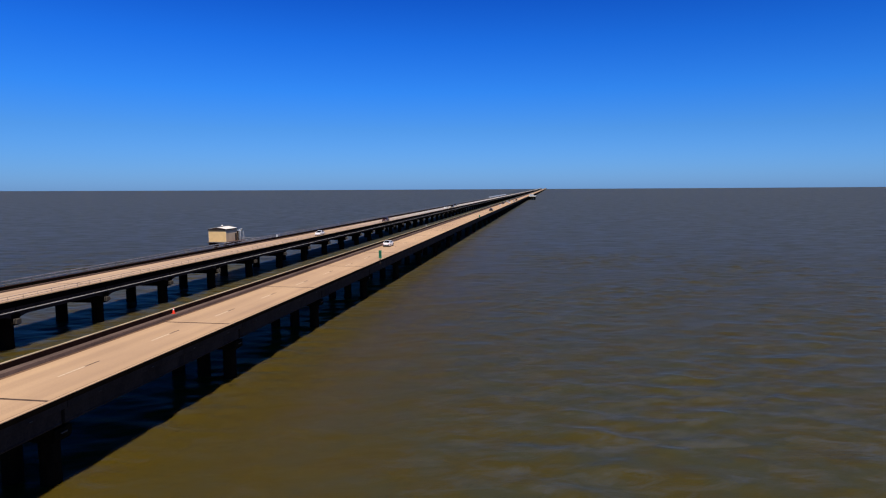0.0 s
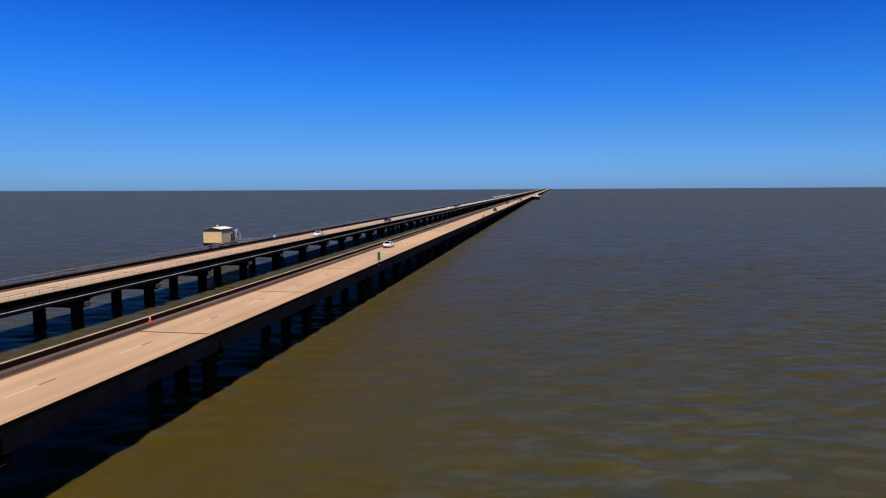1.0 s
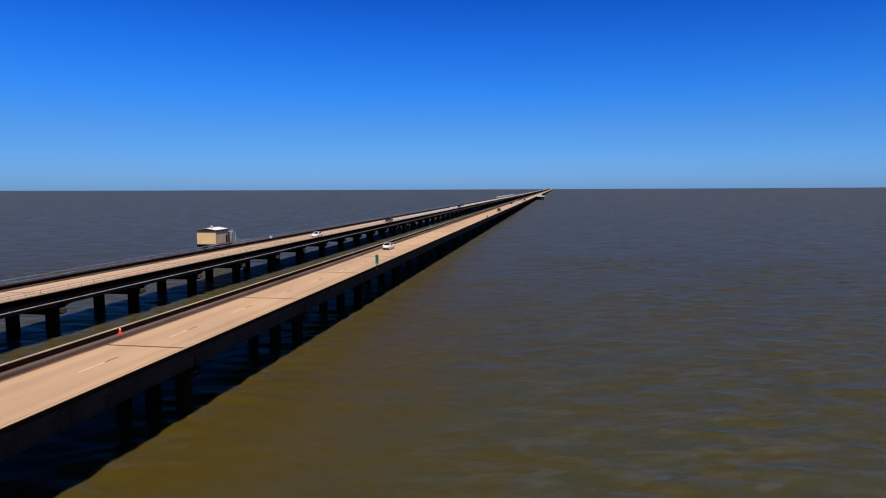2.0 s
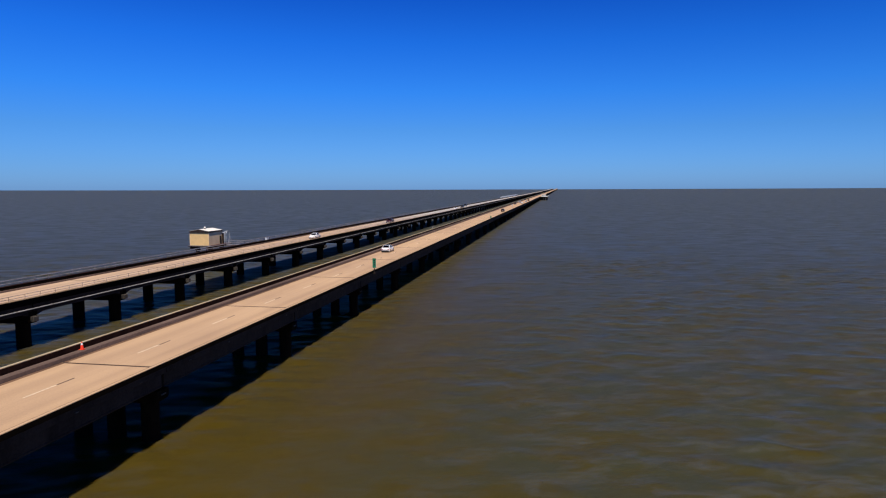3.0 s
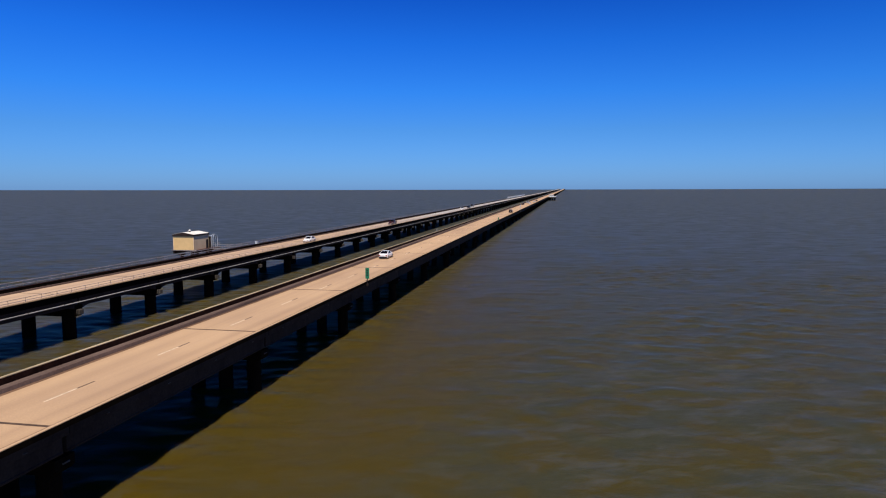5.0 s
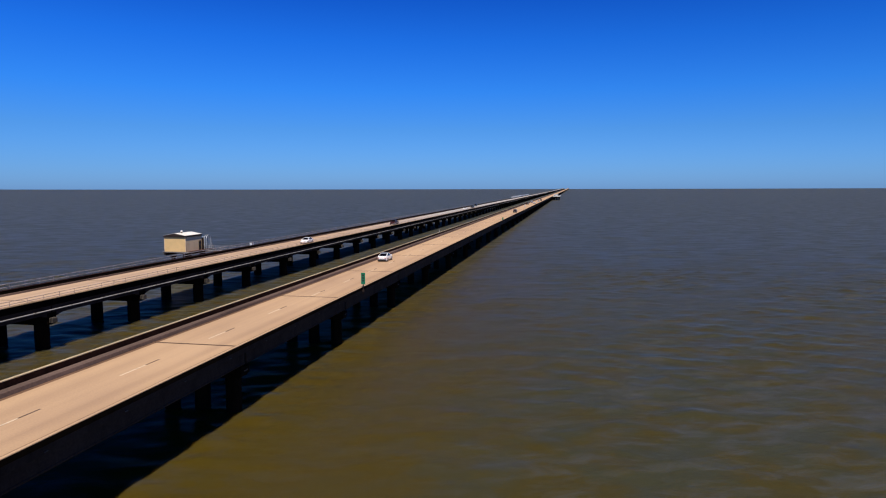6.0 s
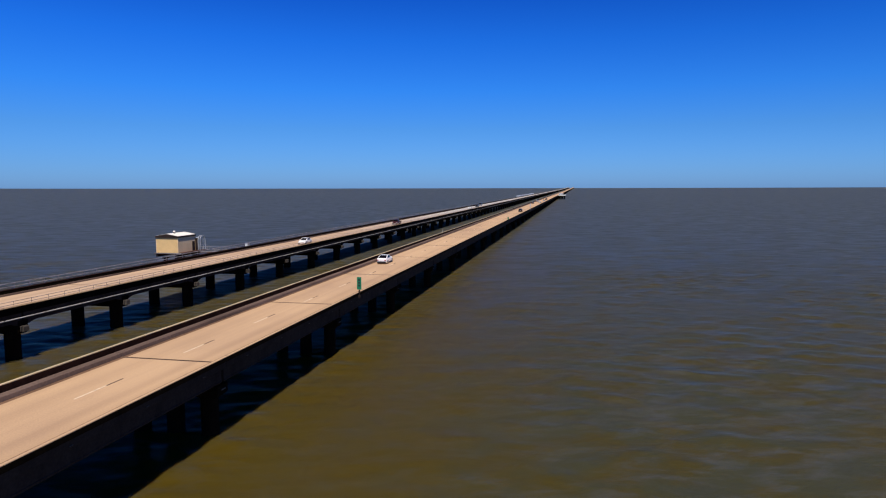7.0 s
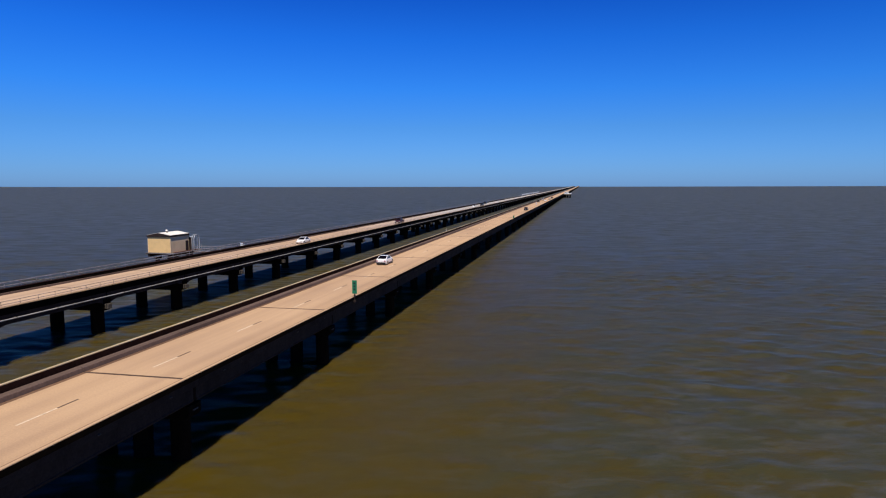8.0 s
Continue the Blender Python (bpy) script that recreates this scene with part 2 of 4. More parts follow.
# brown line inside the outer coping: inner-edge shadow painted as a strip
COPING_SHADOW = surface("dull_coping_concrete", (0.24, 0.145, 0.085), spread=0.2, stain=0.8, dark=0.6, streak=(1, 0.3, 1))
COPING_BROWN = surface("brown_coping_concrete", (0.040, 0.020, 0.015), spread=0.2, stain=0.8, dark=0.6, streak=(1, 0.3, 1))
# black parapet faces and coping lip: overhang shade put into the colour
FACE_SHADED = surface("mildewed_concrete", (0.008, 0.005, 0.003), gloss=0.03, rough=0.95, spread=0.3, stain=0.9, dark=0.6, streak=(1, 1, 0.25))
# parapet faces: their shade is put into the dark brown
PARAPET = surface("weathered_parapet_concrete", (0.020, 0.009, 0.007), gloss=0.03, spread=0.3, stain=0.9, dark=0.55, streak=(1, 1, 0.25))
KERB = surface("grey_kerb_concrete", (0.150, 0.098, 0.078), spread=0.2, stain=0.5, dark=0.6, streak=(1, 0.2, 1))
# edge beams and outer wall: the shade on them is put into the base
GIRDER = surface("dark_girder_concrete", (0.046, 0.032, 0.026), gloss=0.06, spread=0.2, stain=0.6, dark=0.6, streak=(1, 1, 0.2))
# near-black piles, caps and girders: the shade below decks put into the colour
PILE_SHADED = surface("stained_pile_concrete", (0.012, 0.008, 0.005), gloss=0.02, rough=0.95, spread=0.25, stain=1.0, dark=0.5, streak=(1, 1, 0.3))
CAP = surface("cap_concrete", (0.12, 0.0975, 0.075), spread=0.2, stain=0.9, dark=0.55)
# gutter dirt and the kerb face's shade put into one brown
GUTTER_SHADE = surface("gutter_silt", (0.19, 0.105, 0.062), spread=0.25, grain=8, stain=0.7, dark=0.7, streak=(1, 0.3, 1), bump=0)
JOINT = surface("joint_rubber", (0.115, 0.072, 0.05), spread=0.3, grain=12, stain=1.5)
DASH = surface("worn_white_paint", (0.78, 0.60, 0.41), spread=0.08, grain=14, stain=3.0, dark=0.7, bump=0)
DASH_DARK = surface("contrast_black_paint", (0.1275, 0.08625, 0.06), spread=0.3, grain=14, stain=3.0, dark=0.75, bump=0)
RAIL = surface("weathered_rail", (0.56, 0.42, 0.32), rough=0.6, metal=0.1, spread=0.15, bump=0)
RAIL_DARK = surface("dull_steel_rail", (0.30, 0.285, 0.29), rough=0.6, spread=0.2, stain=1.0, bump=0)
RUST = surface("rusty_steel", (0.0825, 0.036, 0.0255), rough=0.8, spread=0.35, stain=1.2, bump=0.005)
PIPE = surface("grey_pipe", (0.42, 0.38, 0.34), rough=0.6, spread=0.1, stain=0.4, dark=0.6, bump=0)
WALL_CREAM = surface("cream_siding", (0.87, 0.57, 0.25), rough=0.7, spread=0.05, stain=0.5, dark=0.88, bump=0.004)
# side walls: sunlight put into a lighter, warmer paint than the front
WALL_SUNNED = surface("pale_siding", (0.92, 0.64, 0.37), rough=0.7, spread=0.05, stain=0.5, dark=0.88, bump=0.004)
ROOF = surface("white_roof_membrane", (0.88, 0.82, 0.72), rough=0.6, spread=0.06, stain=0.6, dark=0.85, bump=0.004)
FASCIA = surface("brown_fascia", (0.04125, 0.02625, 0.021), rough=0.7, spread=0.2, bump=0)
STEEL = surface("pale_steel", (0.62, 0.62, 0.62), rough=0.5, metal=0.2, spread=0.1, bump=0)
GREEN = paint("sign_green", (0.0, 0.17, 0.075), rough=0.5)
WHITE = paint("white_paint", (0.93, 0.89, 0.84), rough=0.3, coat=0.4)
SIGN_WHITE = paint("sign_white", (0.8, 0.82, 0.8), rough=0.5)
SIGN_DARK = paint("sign_dark", (0.01, 0.03, 0.022), rough=0.6)
ORANGE = paint("cone_orange", (0.85, 0.045, 0.012), rough=0.6)
BLACK = paint("black_rubber", (0.012, 0.012, 0.013), rough=0.8)
GLASS = paint("dark_glass", (0.006, 0.006, 0.007), rough=0.08, gloss=0.2)
RED_LAMP = paint("red_lamp", (0.35, 0.012, 0.01), rough=0.25)
LAMP = paint("clear_lamp", (0.7, 0.7, 0.72), rough=0.15)
CHROME = paint("wheel_metal", (0.5, 0.5, 0.52), rough=0.3, metal=0.9)
MAROON = paint("maroon_paint", (0.040, 0.006, 0.006), rough=0.35, coat=0.3, gloss=0.3)
CHARCOAL = paint("charcoal_paint", (0.009, 0.008, 0.008), rough=0.35, coat=0.3, gloss=0.3)
SILVER = paint("silver_paint", (0.52, 0.52, 0.54), rough=0.35, metal=0.5, coat=0.6)


# ---------------------------------------------------------------- mesh helpers
def lift(x, y):
    """The far lake and bridges rise a little to stand for the horizon of a larger sheet."""
    return 7.0 * (math.hypot(x, y) / 5000.0) ** 3


def drift_of(y):
    """The last kilometres of both bridges lean a little east, towards the point where the real, much longer ones meet the horizon."""
    return 14.0 * (y / 5000.0) ** 3


def mesh_of(name, bm, material):
    me = bpy.data.meshes.new(name)
    bm.to_mesh(me)
    bm.free()
    me.materials.append(material)
    return me


def place(name, me, parent=None, at=(0, 0, 0), label=""):
    ob = new(name, me)
    ob.location = at
    ob.parent = parent
    if label:
        tagged(ob, label)
    return ob


def part(name, bm, material, parent, label="", at=(0, 0, 0)):
    return place(name, mesh_of(name, bm, material), parent, at, label)


def thing(name, label, category, group="", kind="", at=(0, 0, 0)):
    ob = new(name)
    ob.location = at
    ob.empty_display_size = 0.2
    return tagged(ob, label, category, group, kind)


def add_box(bm, x0, x1, y0, y1, z0, z1, bevel=0.0):
    vs = bmesh.ops.create_cube(bm, size=1)["verts"]
    for v in vs:
        v.co = (x1 if v.co.x > 0 else x0, y1 if v.co.y > 0 else y0, z1 if v.co.z > 0 else z0)
    if bevel:
        es = list({e for v in vs for e in v.link_edges})
        bmesh.ops.bevel(bm, geom=es, offset=bevel, segments=1, affect="EDGES")


def box(*a, bevel=0.0):
    bm = bmesh.new()
    add_box(bm, *a, bevel=bevel)
    return bm


def add_prism(bm, outline, y0, y1):
    """An (x, z) outline carried along y."""
    a = [bm.verts.new((x, y0, z)) for x, z in outline]
    b = [bm.verts.new((x, y1, z)) for x, z in outline]
    k = len(a)
    for i in range(k):
        bm.faces.new((a[i], a[(i + 1) % k], b[(i + 1) % k], b[i]))
    bm.faces.new(a[::-1])
    bm.faces.new(b)
    bmesh.ops.recalc_face_normals(bm, faces=bm.faces)


def prism(outline, y0, y1):
    bm = bmesh.new()
    add_prism(bm, outline, y0, y1)
    return bm


def add_tube(bm, p, q, r, sides=10, r2=None):
    p, q = Vector(p), Vector(q)
    d = q - p
    m = Matrix.Translation((p + q) / 2) @ d.to_track_quat("Z", "Y").to_matrix().to_4x4()
    bmesh.ops.create_cone(bm, cap_ends=True, segments=sides, radius1=r, radius2=r if r2 is None else r2, depth=d.length, matrix=m)


def tube(p, q, r, sides=10, r2=None):
    bm = bmesh.new()
    add_tube(bm, p, q, r, sides, r2)
    return bm


# ---------------------------------------------------------------- lake
def steps(lo, a, b, hi, fine, grow):
    mid = list(np.arange(a, b, fine))
    up, s = [b], fine
    while up[-1] < hi:
        s *= grow
        up.append(up[-1] + s)
    down, s = [], fine
    v = a
    while v > lo:
        s *= grow
        v -= s
        down.append(v)
    return np.array(down[::-1] + mid + up)


WAVES, CHOP = 80, 0.0018


def build_lake():
    xs = steps(-4950, -78, 95, 4950, 0.36, 1.06)
    ys = steps(-1500, 44, 180, 4960, 0.36, 1.035)
    X, Y = np.meshgrid(xs, ys)
    gx = np.gradient(xs)[None, :] + 0 * X
    gy = np.gradient(ys)[:, None] + 0 * X
    # calmer lane beside the newer bridge, choppier open water
    lee = np.clip((np.abs(X - 14.0) - 5.0) / 22.0, 0.0, 1.0) * 0.75 + 0.25
    lee *= 1.0 - 0.5 * np.clip(1.5 - np.abs(X + 35.6) / 6.0, 0.0, 1.0)
    rng = np.random.RandomState(23)
    Z = np.zeros_like(X)
    for i in range(WAVES):
        lam = 1.3 * (6.5 / 1.3) ** rng.rand()
        th = radians(106) + rng.randn() * 0.55
        kx, ky = math.cos(th) * 2 * math.pi / lam, math.sin(th) * 2 * math.pi / lam
        fade = np.exp(-(gx * abs(math.cos(th)) * 2.4 / lam) ** 2 - (gy * abs(math.sin(th)) * 2.4 / lam) ** 2)
        Z += fade * CHOP * lam * np.sin(kx * X + ky * Y + rng.rand() * 6.283)
    # sharper crests than troughs, in gusty groups
    group = 0.85 + 0.25 * np.sin(X * 0.071 + 1.3) * np.sin(Y * 0.093 + 0.4 * np.sin(X * 0.05)) + 0.2 * np.sin(X * 0.16 - Y * 0.11)
    Z *= lee * group
    Z += 0.9 * Z * np.abs(Z) / (0.02 + np.abs(Z)) * (Z > 0)
    # extra waves along both bridges, added so that the shadow edges waver in view
    edge_waves = np.exp(-((X - 3.5) / 5.5) ** 2) + 0.7 * np.exp(-((X + 33.0) / 5.0) ** 2)
    for i in range(24):
        lam = 1.6 * (7.0 / 1.6) ** rng.rand()
        th = radians(90) + rng.randn() * 0.35
        kx, ky = math.cos(th) * 2 * math.pi / lam, math.sin(th) * 2 * math.pi / lam
        fade = np.exp(-(gy * 2.4 / lam) ** 2)
        Z += fade * edge_waves * 0.0042 * lam * np.sin(kx * X + ky * Y + rng.rand() * 6.283)
    Z += WATER + 7.0 * (np.hypot(X, Y) / 5000.0) ** 3
    ny, nx = X.shape
    co = np.stack([X, Y, Z], -1).reshape(-1, 3)
    i = np.arange(ny * nx).reshape(ny, nx)
    quads = np.stack([i[:-1, :-1], i[:-1, 1:], i[1:, 1:], i[1:, :-1]], -1).reshape(-1, 4)
    me = bpy.data.meshes.new("water")
    me.from_pydata(co.tolist(), [], quads.tolist())
    me.polygons.foreach_set("use_smooth", [True] * len(me.polygons))
    me.materials.append(LAKE)
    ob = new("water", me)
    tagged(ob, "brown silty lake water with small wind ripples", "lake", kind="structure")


build_lake()


# ---------------------------------------------------------------- newer bridge: 25.6 m spans on three-pile bents
SPAN, FIRST = 25.6, 57.52
K0, K1 = -5, 16          # spans built piece by piece
bridge = thing("causeway_bridge", "long low tan concrete causeway on dark pile bents", "bridge")

XL, XR = -4.72, 4.30     # faces of the kerb and of the outer parapet


def meshes_new_span():
    g = 0.02
    L = SPAN - g
    d = {}
    d["deck_slab"] = mesh_of("deck_slab", prism([(-5.62, 4.72), (4.38, 4.72), (4.38, 5.0), (-5.62, 5.0)], 0, L), ROAD)
    d["kerb"] = mesh_of("kerb", prism([(-5.33, 5.003), (XL, 5.003), (XL - 0.06, 5.30), (XL - 0.14, 5.35), (-5.33, 5.37)], 0.02, L - 0.02), KERB)
    d["gutter_strip"] = mesh_of("gutter_strip", box(XL + 0.003, XL + 0.36, 0.05, L - 0.05, 5.003, 5.006), GUTTER_SHADE)
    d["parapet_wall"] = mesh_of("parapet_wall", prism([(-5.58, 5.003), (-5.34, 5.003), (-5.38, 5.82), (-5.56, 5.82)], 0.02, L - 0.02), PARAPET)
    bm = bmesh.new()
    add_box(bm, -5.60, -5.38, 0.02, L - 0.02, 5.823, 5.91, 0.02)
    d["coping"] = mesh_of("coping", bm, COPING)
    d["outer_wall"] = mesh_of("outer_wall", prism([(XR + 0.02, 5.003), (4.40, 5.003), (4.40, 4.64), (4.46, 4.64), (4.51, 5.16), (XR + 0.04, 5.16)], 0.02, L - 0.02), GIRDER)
    d["outer_lip"] = mesh_of("outer_lip", prism([(XR + 0.02, 5.163), (4.60, 5.163), (4.64, 5.20), (4.64, 5.535), (XR + 0.02, 5.535)], 0.02, L - 0.02), FACE_SHADED)
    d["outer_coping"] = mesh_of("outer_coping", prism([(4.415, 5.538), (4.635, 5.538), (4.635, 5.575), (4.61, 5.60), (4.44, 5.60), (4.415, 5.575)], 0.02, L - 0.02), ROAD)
    d["coping_groove"] = mesh_of("coping_groove", prism([(XR, 5.538), (4.412, 5.538), (4.412, 5.57), (XR + 0.03, 5.58), (XR, 5.56)], 0.02, L - 0.02), COPING_SHADOW)
    d["girder"] = mesh_of("girder", prism([(-0.38, 3.3), (0.38, 3.3), (0.38, 3.55), (0.12, 3.8), (0.12, 4.35), (0.45, 4.6), (0.45, 4.715), (-0.45, 4.715), (-0.45, 4.6), (-0.12, 4.35), (-0.12, 3.8), (-0.38, 3.55)], 0.16, L - 0.16), PILE_SHADED)
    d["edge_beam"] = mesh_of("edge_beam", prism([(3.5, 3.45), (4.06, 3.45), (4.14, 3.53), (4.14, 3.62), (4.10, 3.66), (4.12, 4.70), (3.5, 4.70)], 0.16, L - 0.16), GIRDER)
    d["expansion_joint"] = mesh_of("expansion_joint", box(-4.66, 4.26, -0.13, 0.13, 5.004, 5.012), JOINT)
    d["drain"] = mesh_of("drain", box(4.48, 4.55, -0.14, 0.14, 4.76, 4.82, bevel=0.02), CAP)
    d["bent_cap"] = mesh_of("bent_cap", prism([(-4.1, 2.35), (3.85, 2.35), (4.08, 2.6), (4.08, 3.27), (-4.36, 3.27), (-4.36, 2.6)], -0.75, 0.75), PILE_SHADED)
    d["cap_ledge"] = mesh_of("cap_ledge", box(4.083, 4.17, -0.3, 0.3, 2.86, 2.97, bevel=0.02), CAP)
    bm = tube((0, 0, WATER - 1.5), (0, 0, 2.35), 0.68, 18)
    d["column"] = mesh_of("support_column", bm, PILE_SHADED)
    d["bearing"] = mesh_of("bearing", box(-0.3, 0.3, -0.25, 0.25, 3.27, 3.30), PILE_SHADED)
    return d


def build_new_bridge():
    d = meshes_new_span()
    for k in range(K0, K1):
        y = FIRST + SPAN * k
        slab = place("deck_slab", d["deck_slab"], bridge, (0, y + 0.01, 0))
        for name in ("kerb", "gutter_strip", "parapet_wall", "coping", "outer_wall", "outer_lip", "outer_coping", "coping_groove", "edge_beam"):
            place(name, d[name], slab)
        for x in (-4.4, -1.8, 0.9):
            place("girder", d["girder"], slab, (x, 0, 0))
        for j in range(4):
            place("drain", d["drain"], slab, (0, 3.2 + 6.4 * j, 0))
        place("expansion_joint", d["expansion_joint"], bridge, (0, y, 0))
        cap = place("bent_cap", d["bent_cap"], bridge, (0, y, 0))
        for x in (-3.1, -0.1, 2.9):
            place("support_column", d["column"], cap, (x, 0, 0))
        place("cap_ledge", d["cap_ledge"], cap)
        for x in (-4.4, -1.8, 0.9, 3.9):
            place("bearing", d["bearing"], cap, (x, 0, 0))
    white = mesh_of("lane_dash", box(-0.07, 0.07, 0, 2.95, 5.004, 5.009), DASH)
    black = mesh_of("contrast_dash", box(-0.07, 0.07, 2.96, 4.66, 5.004, 5.008), DASH_DARK)
    for j in range(-9, 32):
        y = 73.27 + 12.013 * j
        place("lane_dash", white, bridge, (-0.62, y, 0))
        place("contrast_dash", black, bridge, (-0.62, y, 0))


def strip(bm, outline, ylist):
    """A long closed strip through many stations, rising with the lake."""
    rings = [[bm.verts.new((x + drift_of(y), y, z + lift(x, y))) for x, z in outline] for y in ylist]
    k = len(outline)
    for a, b in zip(rings, rings[1:]):
        for i in range(k):
            bm.faces.new((a[i], a[(i + 1) % k], b[(i + 1) % k], b[i]))
    bm.faces.new(rings[0][::-1])
    bm.faces.new(rings[-1])


def far_part(name, outlines, y0, y1, material, parent, label=""):
    bm = bmesh.new()
    ylist = list(np.linspace(y0, y1, 90))
    for o in outlines:
        strip(bm, o, ylist)
    bmesh.ops.recalc_face_normals(bm, faces=bm.faces)
    ob = part(name, bm, material, parent, label)
    return tagged(ob, kind="stuff")


def rect(x0, x1, z0, z1):
    return [(x0, z0), (x1, z0), (x1, z1), (x0, z1)]


def far_bents(name, y0, y1, step, piles, x0, x1, parent, material):
    verts, faces = [], []
    def slab(xa, xb, ya, yb, za, zb):
        o = len(verts)
        for z in (za, zb):
            h, e = lift(xa, ya), drift_of(ya)
            verts.extend([(xa + e, ya, z + h), (xb + e, ya, z + h), (xb + e, yb, z + h), (xa + e, yb, z + h)])
        for f in ((0, 3, 2, 1), (4, 5, 6, 7), (0, 1, 5, 4), (1, 2, 6, 5), (2, 3, 7, 6), (3, 0, 4, 7)):
            faces.append([o + i for i in f])
    y = y0
    while y < y1:
        slab(x0, x1, y - 0.75, y + 0.75, 2.35, 3.27)
        for x in piles:
            slab(x - 0.66, x + 0.66, y - 0.66, y + 0.66, WATER - 1.5, 2.35)
        y += step
    me = bpy.data.meshes.new(name)
    me.from_pydata(verts, [], faces)
    me.materials.append(material)
    ob = new(name, me)
    ob.parent = parent
    tagged(ob, kind="stuff")


def build_new_bridge_far():
    y0, y1 = FIRST + SPAN * K1, 4900
    far_part("distant_deck", [rect(-5.62, 4.38, 4.72, 5.0)], y0, y1, ROAD, bridge)
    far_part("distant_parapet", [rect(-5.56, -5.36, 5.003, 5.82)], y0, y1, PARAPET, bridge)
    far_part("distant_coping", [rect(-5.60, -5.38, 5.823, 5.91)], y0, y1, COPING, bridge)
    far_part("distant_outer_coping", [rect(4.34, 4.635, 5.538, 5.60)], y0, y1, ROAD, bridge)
    far_part("distant_lip", [rect(4.34, 4.64, 5.163, 5.535)], y0, y1, FACE_SHADED, bridge)
    far_part("distant_kerb", [rect(-5.33, XL, 5.003, 5.36)], y0, y1, KERB, bridge)
    far_part("distant_gutter", [rect(XL + 0.003, XL + 0.36, 5.003, 5.006)], y0, y1, GUTTER_SHADE, bridge)
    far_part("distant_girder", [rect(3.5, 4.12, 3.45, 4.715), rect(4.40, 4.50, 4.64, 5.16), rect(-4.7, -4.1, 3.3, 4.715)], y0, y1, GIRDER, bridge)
    far_bents("distant_bent", y0, y1, SPAN, (-3.1, -0.1, 2.9), -4.36, 4.08, bridge, PILE_SHADED)


# ---------------------------------------------------------------- older bridge: 17.07 m spans on two-pile bents
OX, OSPAN, OFIRST = -34.7, 17.07, 99.42
OK0, OK1 = -10, 22
old_bridge = thing("older_causeway_bridge", "older concrete causeway with steel rails and a side pipe", "bridge")


def haunched_beam(x0, x1, z0, z1, length):
    """An edge beam whose underside curves down to each bent."""
    bm = bmesh.new()
    ys = [0.12, 0.72] + [0.75 + 0.35 * i for i in range(5)]
    ys += [length - y for y in reversed(ys)]
    rows = []
    for y in ys:
        d = min(y, length - y)
        drop = 0.30 * max(0.0, 1.0 - (d - 0.75) / 1.4) ** 2 if d > 0.74 else -0.22
        rows.append([bm.verts.new((x, y, z)) for x, z in ((x0, z0 - drop), (x1, z0 - drop), (x1, z1), (x0, z1))])
    for a, b in zip(rows, rows[1:]):
        for i in range(4):
            bm.faces.new((a[i], a[(i + 1) % 4], b[(i + 1) % 4], b[i]))
    bm.faces.new(rows[0][::-1])
    bm.faces.new(rows[-1])
    bmesh.ops.recalc_face_normals(bm, faces=bm.faces)
    return bm


